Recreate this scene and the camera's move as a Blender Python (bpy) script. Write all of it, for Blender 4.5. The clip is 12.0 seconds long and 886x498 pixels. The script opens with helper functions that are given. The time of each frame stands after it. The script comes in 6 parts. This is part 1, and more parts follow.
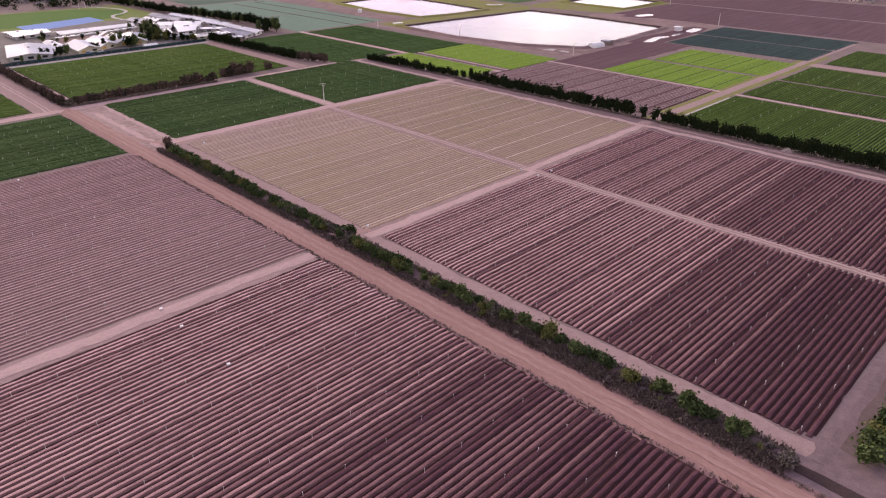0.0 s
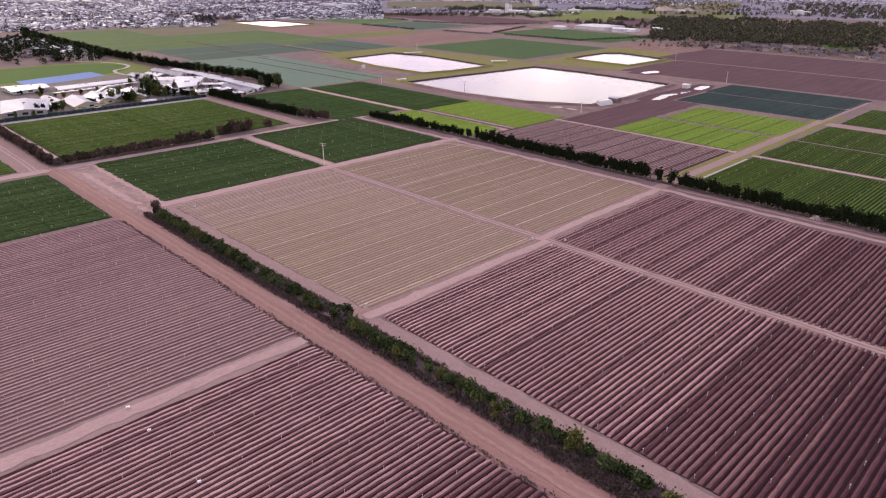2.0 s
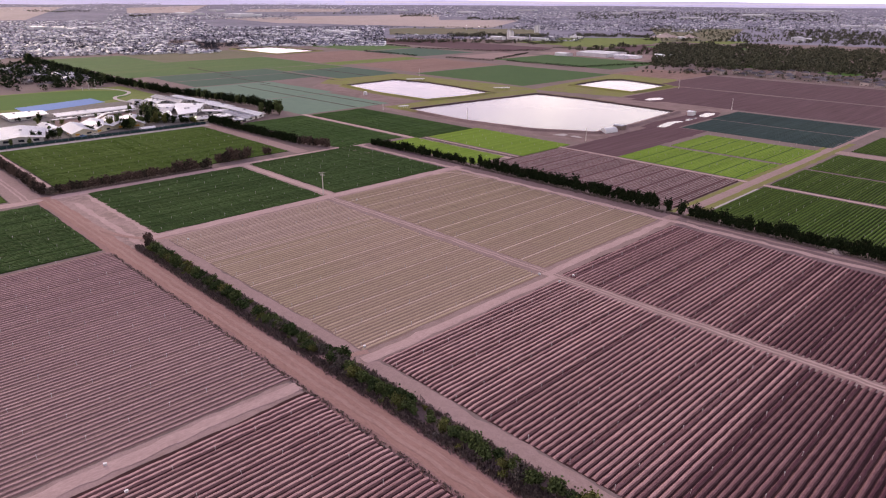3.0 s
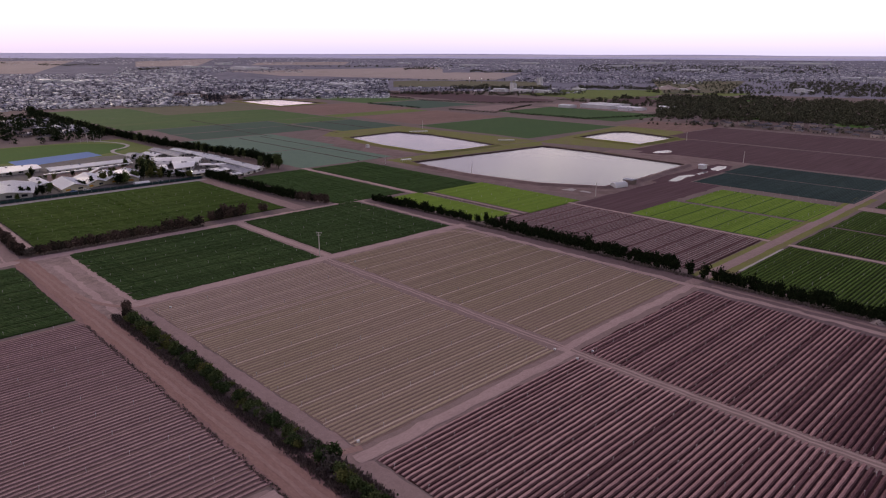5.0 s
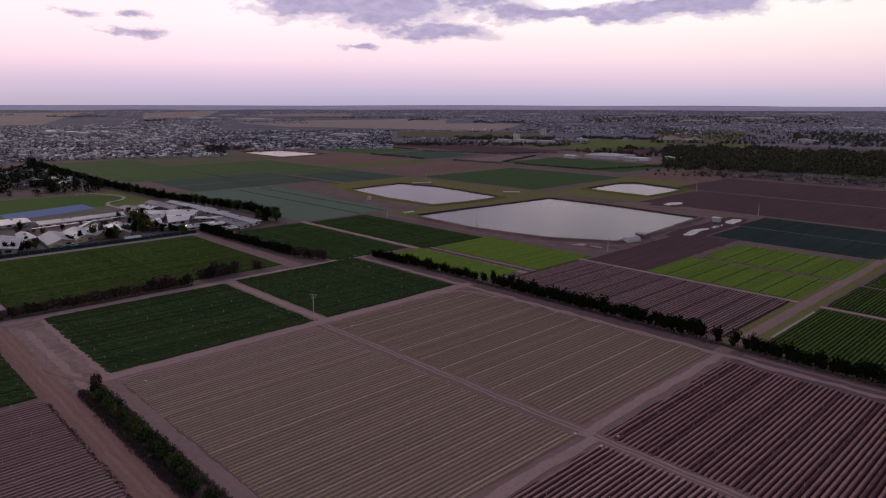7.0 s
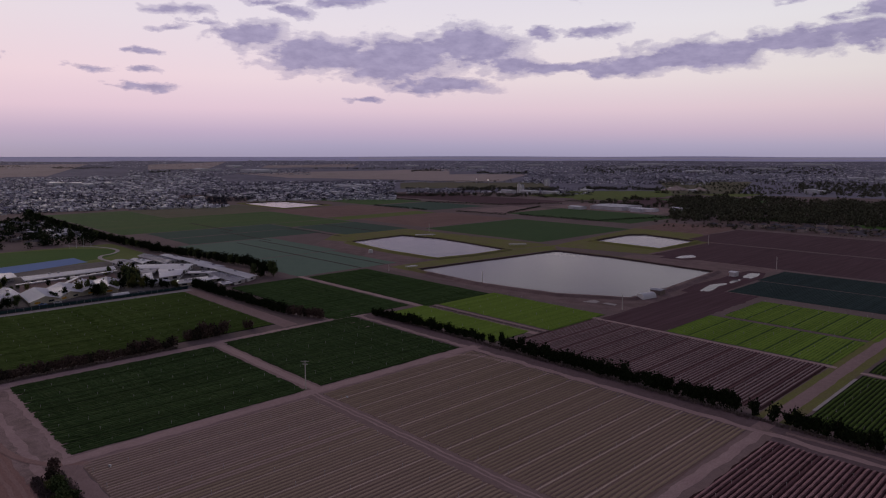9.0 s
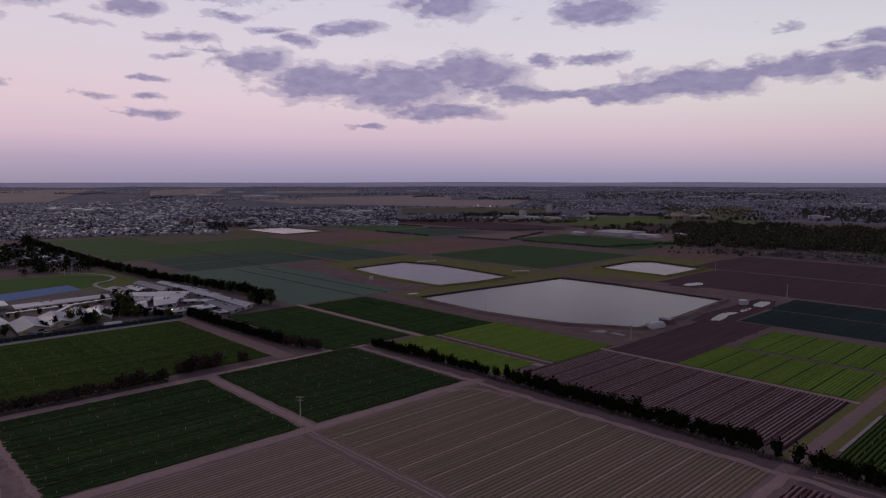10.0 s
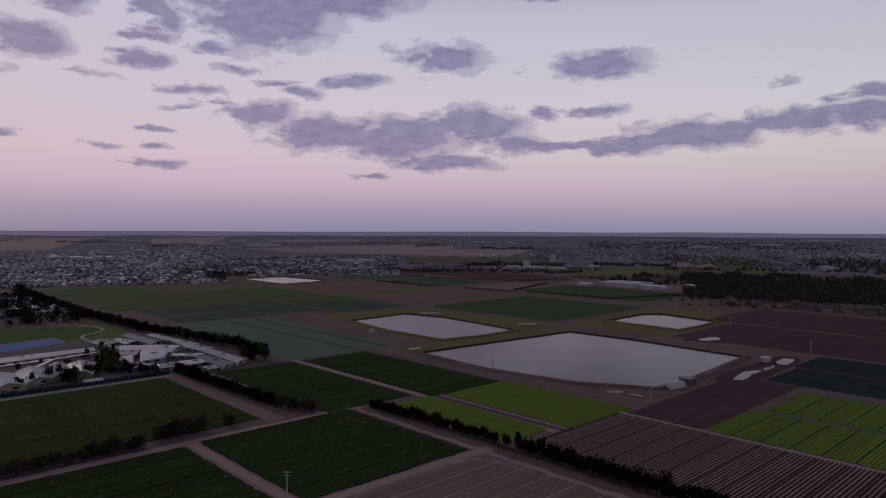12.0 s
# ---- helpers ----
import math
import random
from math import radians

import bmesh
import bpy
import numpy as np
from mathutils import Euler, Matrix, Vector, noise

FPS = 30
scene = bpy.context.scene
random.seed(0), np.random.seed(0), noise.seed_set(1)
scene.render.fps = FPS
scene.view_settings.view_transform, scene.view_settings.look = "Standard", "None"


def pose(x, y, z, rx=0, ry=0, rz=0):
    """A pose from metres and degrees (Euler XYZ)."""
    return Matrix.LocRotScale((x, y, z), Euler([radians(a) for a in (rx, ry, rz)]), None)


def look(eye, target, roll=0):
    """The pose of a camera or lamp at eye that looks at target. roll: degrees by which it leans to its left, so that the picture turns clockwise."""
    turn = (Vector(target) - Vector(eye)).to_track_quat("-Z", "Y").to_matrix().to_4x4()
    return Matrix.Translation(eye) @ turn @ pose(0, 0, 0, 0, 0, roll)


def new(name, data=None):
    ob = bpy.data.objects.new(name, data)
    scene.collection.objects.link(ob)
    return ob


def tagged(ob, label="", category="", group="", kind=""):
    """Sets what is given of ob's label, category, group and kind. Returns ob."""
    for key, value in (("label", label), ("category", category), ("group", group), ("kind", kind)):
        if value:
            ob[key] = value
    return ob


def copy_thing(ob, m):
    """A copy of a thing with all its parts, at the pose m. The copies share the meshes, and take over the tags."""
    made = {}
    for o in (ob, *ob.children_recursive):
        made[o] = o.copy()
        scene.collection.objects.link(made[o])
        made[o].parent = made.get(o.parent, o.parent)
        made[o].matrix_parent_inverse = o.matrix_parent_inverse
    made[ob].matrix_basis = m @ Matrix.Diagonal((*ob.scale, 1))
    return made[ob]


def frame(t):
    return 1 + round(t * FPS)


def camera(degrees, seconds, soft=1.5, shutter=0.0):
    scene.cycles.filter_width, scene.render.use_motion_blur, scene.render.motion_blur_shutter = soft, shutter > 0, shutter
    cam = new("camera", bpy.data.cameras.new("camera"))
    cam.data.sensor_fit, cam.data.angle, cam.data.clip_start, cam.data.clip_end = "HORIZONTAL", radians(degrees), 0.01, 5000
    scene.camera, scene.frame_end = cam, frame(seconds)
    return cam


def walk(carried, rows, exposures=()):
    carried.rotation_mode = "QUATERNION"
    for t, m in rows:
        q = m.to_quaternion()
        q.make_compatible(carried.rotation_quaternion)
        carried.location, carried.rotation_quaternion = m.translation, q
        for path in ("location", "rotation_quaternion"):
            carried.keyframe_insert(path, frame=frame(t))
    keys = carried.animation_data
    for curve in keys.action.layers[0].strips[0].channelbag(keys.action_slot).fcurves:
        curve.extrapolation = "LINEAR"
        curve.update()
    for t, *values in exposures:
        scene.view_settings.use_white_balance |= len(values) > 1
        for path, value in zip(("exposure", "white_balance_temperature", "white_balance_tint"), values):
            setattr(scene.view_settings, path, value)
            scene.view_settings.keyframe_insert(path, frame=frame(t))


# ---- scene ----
cam = camera(66.7, 12.0, soft=1.15)
PATH = [
    (0, (153.174, -100.849, 90.843), (151.906, -99.588, 89.946), 0.1),
    (0.5, (149.132, -97.381, 90.773), (147.852, -96.11, 89.908), 0.2),
    (1, (145.083, -93.844, 90.702), (143.791, -92.563, 89.871), 0.3),
    (1.5, (141.027, -90.242, 90.631), (139.723, -88.952, 89.833), 0.3),
    (2, (136.962, -86.581, 90.56), (135.647, -85.282, 89.795), 0.3),
    (2.5, (132.886, -82.866, 90.49), (131.56, -81.56, 89.758), 0.3),
    (3, (128.799, -79.102, 90.419), (127.462, -77.789, 89.72), 0.3),
    (4, (120.583, -71.45, 90.277), (119.226, -70.123, 89.646), 0.3),
    (5, (112.304, -63.665, 90.136), (110.928, -62.328, 89.573), 0.2),
    (5.5, (108.138, -59.737, 90.065), (106.753, -58.394, 89.536), 0.2),
    (6, (103.951, -55.791, 89.994), (102.557, -54.444, 89.5), 0.2),
    (6.5, (99.743, -51.834, 89.923), (98.341, -50.483, 89.464), 0.1),
    (7, (95.512, -47.869, 89.853), (94.103, -46.515, 89.429), 0.1),
    (8, (86.977, -39.941, 89.711), (85.554, -38.581, 89.36), 0.0),
    (9, (78.334, -32.049, 89.57), (76.899, -30.684, 89.291), -0.0),
    (9.5, (73.97, -28.13, 89.499), (72.529, -26.763, 89.258), -0.0),
    (10, (69.574, -24.235, 89.428), (68.129, -22.867, 89.224), -0.0),
    (10.5, (65.146, -20.37, 89.357), (63.697, -19.002, 89.19), 0.0),
    (11, (60.685, -16.541, 89.286), (59.232, -15.172, 89.156), 0.1),
    (11.5, (56.188, -12.752, 89.216), (54.733, -11.383, 89.122), 0.1),
    (12, (51.655, -9.009, 89.145), (50.198, -7.639, 89.087), 0.2),
]
EXPOSURES = [(0.0, 1.36, 7400, 4), (3.0, 1.18, 7350, 4), (5.5, -0.12, 6950, 4), (7.0, -0.65, 6850, 4), (9.5, -1.2, 6540, 6), (12.0, -1.48, 6450, 9)]
walk(cam, [(t, look(eye, target, roll)) for t, eye, target, roll in PATH], EXPOSURES)

R = random.Random(7)

# ---------------------------------------------------------------- world and sun
HEADING = math.atan2(0.700, -0.714)          # the way the flight goes, from +x
SUN_AZ, SUN_EL = HEADING + radians(40), radians(20)


class Nodes:
    """Short hand for building node trees."""

    def __init__(self, tree):
        self.t = tree

    def add(self, kind, **props):
        n = self.t.nodes.new(kind)
        for k, v in props.items():
            setattr(n, k, v)
        return n

    def put(self, sock, v):
        if isinstance(v, bpy.types.NodeSocket):
            self.t.links.new(v, sock)
        else:
            sock.default_value = v

    def math(self, op, a, b=None, c=None, clamp=False):
        n = self.add("ShaderNodeMath", operation=op, use_clamp=clamp)
        for i, v in enumerate((a, b, c)):
            if v is not None:
                self.put(n.inputs[i], v)
        return n.outputs[0]

    def mix(self, f, a, b, blend="MIX"):
        n = self.add("ShaderNodeMix", data_type="RGBA", blend_type=blend)
        self.put(n.inputs[0], f)
        self.put(n.inputs[6], a if isinstance(a, bpy.types.NodeSocket) else (*a, 1))
        self.put(n.inputs[7], b if isinstance(b, bpy.types.NodeSocket) else (*b, 1))
        return n.outputs[2]

    def ramp(self, f, stops, smooth=False):
        n = self.add("ShaderNodeValToRGB")
        e = n.color_ramp.elements
        n.color_ramp.interpolation = "EASE" if smooth else "LINEAR"
        while len(e) < len(stops):
            e.new(0.5)
        for el, (p, c) in zip(e, stops):
            el.position, el.color = p, (*c, 1) if len(c) == 3 else c
        self.put(n.inputs[0], f)
        return n.outputs[0]

    def noise(self, vec, scale, detail=4, rough=0.55, dist=0.0):
        n = self.add("ShaderNodeTexNoise")
        if vec is not None:
            self.put(n.inputs["Vector"], vec)
        n.inputs["Scale"].default_value = scale
        n.inputs["Detail"].default_value = detail
        n.inputs["Roughness"].default_value = rough
        n.inputs["Distortion"].default_value = dist
        return n.outputs[0]


def srgb(r, g, b):
    """Linear colour from 0 to 255 values."""
    f = lambda c: c / 12.92 if c <= 0.04045 else ((c + 0.055) / 1.055) ** 2.4
    return tuple(f(v / 255) for v in (r, g, b))


SKY_GAIN = 2.48


def build_world():
    w = bpy.data.worlds.new("dusk_sky")
    scene.world = w
    w.use_nodes = True
    N = Nodes(w.node_tree)
    w.node_tree.nodes.clear()
    out = N.add("ShaderNodeOutputWorld")
    sky = N.add("ShaderNodeTexSky", sky_type="NISHITA", sun_disc=False)
    sky.sun_elevation, sky.sun_rotation = SUN_EL, math.pi / 2 - SUN_AZ
    bg1 = N.add("ShaderNodeBackground")
    N.put(bg1.inputs[0], sky.outputs[0])
    bg1.inputs[1].default_value = 0.006
    co = N.add("ShaderNodeTexCoord").outputs["Generated"]
    sep = N.add("ShaderNodeSeparateXYZ")
    N.put(sep.inputs[0], co)
    x, y, z = sep.outputs
    fx, fy = math.cos(HEADING), math.sin(HEADING)
    ahead = N.math("ADD", N.math("MULTIPLY", x, fx), N.math("MULTIPLY", y, fy))
    side = N.math("ADD", N.math("MULTIPLY", x, fy), N.math("MULTIPLY", y, -fx))
    az = N.math("MULTIPLY", N.math("ARCTAN2", side, ahead), 180 / math.pi)
    el = N.math("MULTIPLY", N.math("ARCSINE", z), 180 / math.pi)
    up = N.math("DIVIDE", el, 60.0, clamp=True)
    left = N.ramp(up, [(0.0, srgb(138, 132, 166)), (0.012, srgb(148, 140, 175)), (0.03, srgb(168, 150, 184)),
                       (0.06, srgb(206, 178, 200)), (0.10, srgb(219, 193, 208)), (0.17, srgb(215, 201, 215)),
                       (0.28, srgb(207, 200, 220)), (0.42, srgb(132, 131, 158)), (0.6, srgb(86, 84, 101)), (1.0, srgb(68, 66, 82))])
    right = N.ramp(up, [(0.0, srgb(152, 144, 172)), (0.012, srgb(164, 153, 180)), (0.03, srgb(187, 165, 186)),
                        (0.06, srgb(208, 185, 197)), (0.10, srgb(216, 204, 208)), (0.17, srgb(217, 211, 219)),
                        (0.28, srgb(200, 197, 216)), (0.42, srgb(136, 135, 162)), (0.6, srgb(86, 84, 101)), (1.0, srgb(68, 66, 82))])
    f = N.math("ADD", N.math("MULTIPLY", az, 1 / 60), 0.5, clamp=True)
    base = N.mix(f, left, right)
    # the sky behind the flight is darker
    back = N.math("ADD", N.math("MULTIPLY", ahead, 0.42), 0.6, clamp=True)
    # clouds: soft groups where the banks hang, broken up by noise
    vec = N.add("ShaderNodeCombineXYZ")
    N.put(vec.inputs[0], N.math("MULTIPLY", az, 0.22))
    N.put(vec.inputs[1], N.math("MULTIPLY", el, 0.5))
    v2 = N.add("ShaderNodeVectorMath", operation="ADD")
    N.put(v2.inputs[0], vec.outputs[0])
    v2.inputs[1].default_value = (31.7, 12.3, 5.0)
    n1 = N.noise(vec.outputs[0], 2.2, 12, 0.6, 0.15)
    wa_ = N.noise(vec.outputs[0], 1.1, 8, 0.6)
    we_ = N.noise(v2.outputs[0], 1.1, 8, 0.6)
    az_w = N.math("ADD", az, N.math("MULTIPLY", N.math("SUBTRACT", wa_, 0.5), 8.0))
    el_w = N.math("ADD", el, N.math("MULTIPLY", N.math("SUBTRACT", we_, 0.5), 2.2))
    groups = [(-16.0, 9.3, 3.4, 1.35, 1.00), (-11.4, 7.9, 5.6, 1.75, 1.05), (-5.2, 7.6, 6.6, 2.1, 1.10), (1.3, 8.8, 5.2, 1.9, 1.05), (-0.9, 5.6, 5.5, 0.82, 0.95), (4.6, 7.2, 4.0, 1.15, 0.95),
              (13.4, 6.7, 5.0, 0.87, 1.00), (19.3, 7.7, 5.5, 1.35, 1.05), (26.1, 8.2, 5.3, 1.06, 1.00), (31.4, 8.1, 1.9, 0.96, 1.00), (30.9, 9.8, 2.4, 0.87, 0.95), (-0.9, 14.2, 4.6, 1.44, 1.00),
              (11.8, 13.4, 5.9, 1.30, 0.95), (-8.8, 12.1, 3.3, 0.77, 0.90), (-24.7, 12.8, 2.4, 0.77, 0.90), (-23.9, 16.3, 1.8, 2.16, 1.00), (-16.0, 17.0, 6.7, 2.98, 1.15), (-9.0, 18.6, 6.0, 1.8, 1.05),
              (-32.5, 13.4, 3.2, 1.64, 1.00), (-34.4, 11.0, 1.2, 0.58, 0.90), (-19.7, 14.1, 2.4, 0.58, 0.85), (-21.2, 10.8, 3.2, 0.58, 0.75), (-24.3, 5.2, 2.6, 0.38, 0.88), (-25.0, 6.3, 2.0, 0.32, 0.82), (-23.8, 7.8, 1.5, 0.32, 0.82),
              (-7.1, 4.4, 2.4, 0.34, 0.85), (-34.2, 6.9, 1.2, 0.38, 0.80), (7.2, 9.7, 1.8, 0.87, 0.85), (11.8, 9.9, 3.2, 0.58, 0.80), (6.7, 18.7, 3.3, 0.38, 0.80), (-14.6, 11.8, 2.0, 0.43, 0.75),
              (-30.7, 16.4, 2.6, 1.06, 0.95), (25.4, 11.3, 1.5, 0.38, 0.70), (9.0, 7.0, 4.0, 0.65, 1.00), (16.5, 7.1, 4.0, 0.9, 1.00), (22.8, 8.1, 4.0, 0.9, 1.00), (29.0, 8.6, 4.0, 0.8, 0.95),
              (-25.0, 14.4, 2.2, 0.5, 0.85), (-18.0, 12.8, 2.6, 0.5, 0.8), (-28.5, 11.4, 3.0, 0.4, 0.65), (-22.5, 9.6, 2.4, 0.35, 0.7), (-19.5, 9.9, 1.6, 0.3, 0.7), (-12.5, 11.0, 2.2, 0.6, 0.8), (-28.0, 6.2, 2.0, 0.3, 0.7)]
    total = None
    for a0, e0, wa, we, amp in groups:
        da = N.math("MULTIPLY", N.math("SUBTRACT", az_w, a0), 1 / wa)
        de = N.math("MULTIPLY", N.math("SUBTRACT", el_w, e0), 1 / we)
        q = N.math("ADD", N.math("MULTIPLY", da, da), N.math("MULTIPLY", de, de))
        g = N.math("MULTIPLY", N.math("POWER", 2.718, N.math("MULTIPLY", q, -1.0)), amp)
        total = g if total is None else N.math("MAXIMUM", total, g)
    wild = N.math("MULTIPLY", N.math("MULTIPLY", N.math("SUBTRACT", el, 24.0), 0.05, clamp=True), 0.55)
    total = N.math("MAXIMUM", total, wild)
    d = N.math("ADD", N.math("MULTIPLY", total, 0.8), N.math("MULTIPLY", N.math("SUBTRACT", n1, 0.5), 0.85))
    cover = N.ramp(d, [(0.26, (0, 0, 0)), (0.40, (0.45, 0.45, 0.45)), (0.62, (1, 1, 1))], True)
    n2 = N.noise(vec.outputs[0], 3.2, 6, 0.6)
    tone = N.mix(N.math("ADD", N.math("MULTIPLY", N.math("SUBTRACT", n2, 0.5), 1.8), 0.5, clamp=True), srgb(112, 103, 146), srgb(152, 141, 178))
    col = N.mix(N.math("MULTIPLY", cover, 0.88), base, tone)
    bg2 = N.add("ShaderNodeBackground")
    N.put(bg2.inputs[0], col)
    N.put(bg2.inputs[1], N.math("MULTIPLY", back, SKY_GAIN))
    add = N.add("ShaderNodeAddShader")
    N.put(add.inputs[0], bg1.outputs[0])
    N.put(add.inputs[1], bg2.outputs[0])
    N.put(out.inputs[0], add.outputs[0])


build_world()
lamp = bpy.data.lights.new("sun", "SUN")
lamp.energy, lamp.angle, lamp.color = 1.05, radians(24), (1.0, 0.80, 0.70)
sun = new("sun", lamp)
sun.matrix_world = look((0, 0, 0), (-math.cos(SUN_AZ) * math.cos(SUN_EL), -math.sin(SUN_AZ) * math.cos(SUN_EL), -math.sin(SUN_EL)))


# ---------------------------------------------------------------- materials
def material(name, a, b, c=None, big=0.03, mid=0.4, fine=3.0, rough=0.9, bump=0.3, bump_dist=0.1, per_object=0.0, per_island=0.0, spec=0.02,
             stretch=(1, 1, 1), contrast=1.0, metallic=0.0):
    """A surface of three colours that vary at three scales, with a fine relief."""
    m = bpy.data.materials.new(name)
    m.use_nodes = True
    N = Nodes(m.node_tree)
    bsdf = next(n for n in m.node_tree.nodes if n.type == "BSDF_PRINCIPLED")
    co = N.add("ShaderNodeTexCoord").outputs["Object"]
    geo = N.add("ShaderNodeNewGeometry")
    mp = N.add("ShaderNodeMapping")
    N.put(mp.inputs[0], geo.outputs["Position"])
    mp.inputs["Scale"].default_value = stretch
    pos = mp.outputs[0]
    n_big, n_mid, n_fine = N.noise(pos, big, 4), N.noise(pos, mid, 5), N.noise(pos, fine, 3, 0.7)
    s = lambda v: N.math("ADD", N.math("MULTIPLY", N.math("SUBTRACT", v, 0.5), 2.2 * contrast), 0.5, clamp=True)
    col = N.mix(s(n_big), a, b)
    col = N.mix(N.math("MULTIPLY", s(n_mid), 0.7), col, c or a)
    v = N.math("ADD", N.math("MULTIPLY", n_fine, 0.7 * contrast), 1 - 0.35 * contrast)
    if per_object:
        r = N.add("ShaderNodeObjectInfo").outputs["Random"]
        v = N.math("MULTIPLY", v, N.math("ADD", N.math("MULTIPLY", r, per_object), 1 - per_object / 2))
    if per_island:
        v = N.math("MULTIPLY", v, N.math("ADD", N.math("MULTIPLY", geo.outputs["Random Per Island"], per_island), 1 - per_island / 2))
    hsv = N.add("ShaderNodeHueSaturation")
    N.put(hsv.inputs["Color"], col)
    N.put(hsv.inputs["Value"], v)
    N.put(bsdf.inputs["Base Color"], hsv.outputs[0])
    bsdf.inputs["Roughness"].default_value = rough
    bsdf.inputs["Metallic"].default_value = metallic
    bsdf.inputs["Specular IOR Level"].default_value = spec
    if bump:
        bp = N.add("ShaderNodeBump")
        bp.inputs["Strength"].default_value, bp.inputs["Distance"].default_value = bump, bump_dist
        N.put(bp.inputs["Height"], n_fine)
        N.put(bsdf.inputs["Normal"], bp.outputs[0])
    return m


M = {}
M["ground"] = material("ground", (0.21, 0.158, 0.15), (0.159, 0.127, 0.115), (0.248, 0.182, 0.174), big=0.006, mid=0.05, fine=0.7)
M["verge"] = material("verge", (0.335, 0.232, 0.224), (0.265, 0.19, 0.17), (0.385, 0.275, 0.266), big=0.05, mid=0.5, fine=3.0)
M["road"] = material("road", (0.45, 0.32, 0.3), (0.38, 0.265, 0.25), (0.5, 0.365, 0.34), big=0.04, mid=0.35, fine=2.5, stretch=(0.35, 1, 1))
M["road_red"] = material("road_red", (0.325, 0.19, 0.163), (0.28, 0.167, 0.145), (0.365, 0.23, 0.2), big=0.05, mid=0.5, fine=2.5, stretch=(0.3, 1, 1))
M["track"] = material("track", (0.45, 0.32, 0.3), (0.38, 0.26, 0.25), (0.5, 0.365, 0.34), big=0.05, mid=0.4, fine=2.5, stretch=(1, 0.35, 1))
# damp furrow soil, darkened further with the shade between the beds
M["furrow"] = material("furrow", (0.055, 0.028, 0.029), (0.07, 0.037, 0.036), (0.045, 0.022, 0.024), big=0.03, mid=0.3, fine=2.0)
M["furrow_pale"] = material("furrow_pale", (0.248, 0.168, 0.147), (0.27, 0.185, 0.152), (0.209, 0.141, 0.127), big=0.03, mid=0.3, fine=2.0)
M["bed"] = material("bed", (0.48, 0.295, 0.285), (0.385, 0.228, 0.228), (0.52, 0.338, 0.327), big=0.02, mid=0.35, fine=3.0, per_object=0.22, bump=0.7, bump_dist=0.15, contrast=1.5)
M["bed_left"] = material("bed_left", (0.42, 0.272, 0.268), (0.35, 0.22, 0.222), (0.4, 0.265, 0.255), big=0.025, mid=0.3, fine=2.5, per_object=0.2, bump=0.6, bump_dist=0.15, contrast=1.2)
M["bed_tan"] = material("bed_tan", (0.396, 0.289, 0.231), (0.341, 0.273, 0.176), (0.37, 0.286, 0.208), big=0.018, mid=0.22, fine=2.5, per_object=0.2)
M["bed_olive"] = material("bed_olive", (0.347, 0.255, 0.198), (0.285, 0.234, 0.144), (0.329, 0.248, 0.173), big=0.02, mid=0.22, fine=2.5, per_object=0.2)
M["bed_stubble"] = material("bed_stubble", (0.336, 0.246, 0.241), (0.235, 0.174, 0.174), (0.403, 0.308, 0.291), big=0.02, mid=0.3, fine=2.0, per_object=0.3)
M["crop_green"] = material("crop_green", (0.0423, 0.0791, 0.0258), (0.0552, 0.0938, 0.0304), (0.0736, 0.109, 0.0414), big=0.02, mid=0.7, fine=2.2, bump=0.8, bump_dist=0.3, per_object=0.4, contrast=1.5)
M["crop_bright"] = material("crop_bright", (0.0851, 0.132, 0.0304), (0.101, 0.146, 0.0342), (0.0627, 0.106, 0.0238), big=0.015, mid=0.5, fine=1.4, bump=0.8, bump_dist=0.3, per_object=0.35, contrast=1.4)
M["crop_dark"] = material("crop_dark", (0.0588, 0.106, 0.0336), (0.0728, 0.121, 0.036), (0.0448, 0.0818, 0.0276), big=0.02, mid=0.25, fine=1.6, bump=0.8, bump_dist=0.3, per_object=0.25, contrast=1.2)
M["crop_lime"] = material("crop_lime", (0.179, 0.28, 0.0432), (0.16, 0.257, 0.0387), (0.209, 0.304, 0.054), big=0.02, mid=0.3, fine=1.6, bump=0.5, bump_dist=0.2, per_object=0.2)
M["crop_blue"] = material("crop_blue", (0.05, 0.075, 0.071), (0.058, 0.088, 0.078), (0.039, 0.061, 0.06), big=0.015, mid=0.2, fine=1.2, bump=0.5, bump_dist=0.2, per_object=0.25, contrast=1.2)
M["crop_teal"] = material("crop_teal", (0.157, 0.226, 0.171), (0.171, 0.245, 0.183), (0.133, 0.199, 0.154), big=0.012, mid=0.12, fine=0.9, bump=0.5, bump_dist=0.2)
M["grass"] = material("grass", (0.085, 0.165, 0.038), (0.108, 0.18, 0.043), (0.07, 0.142, 0.034), big=0.02, mid=0.2, fine=1.2)
M["grass_bank"] = material("grass_bank", (0.19, 0.205, 0.06), (0.215, 0.17, 0.105), (0.225, 0.235, 0.075), big=0.045, mid=0.15, fine=1.2, contrast=1.5)
M["bank_dirt"] = material("bank_dirt", (0.24, 0.168, 0.16), (0.165, 0.116, 0.112), (0.29, 0.21, 0.198), big=0.02, mid=0.12, fine=1.0, contrast=1.5)
M["soil_far"] = material("soil_far", (0.118, 0.0687, 0.078), (0.091, 0.0519, 0.0606), (0.14, 0.0838, 0.0942), big=0.008, mid=0.35, fine=0.6, stretch=(1, 0.03, 1), contrast=1.5)
M["paddock"] = material("paddock", (0.46, 0.37, 0.345), (0.38, 0.32, 0.28), (0.5, 0.41, 0.385), big=0.003, mid=0.02, fine=0.2)
M["leaf"] = material("leaf", (0.0945, 0.128, 0.0486), (0.128, 0.151, 0.058), (0.0675, 0.0945, 0.0405), big=0.25, mid=1.0, fine=4, per_island=0.8, bump=0, rough=0.75)
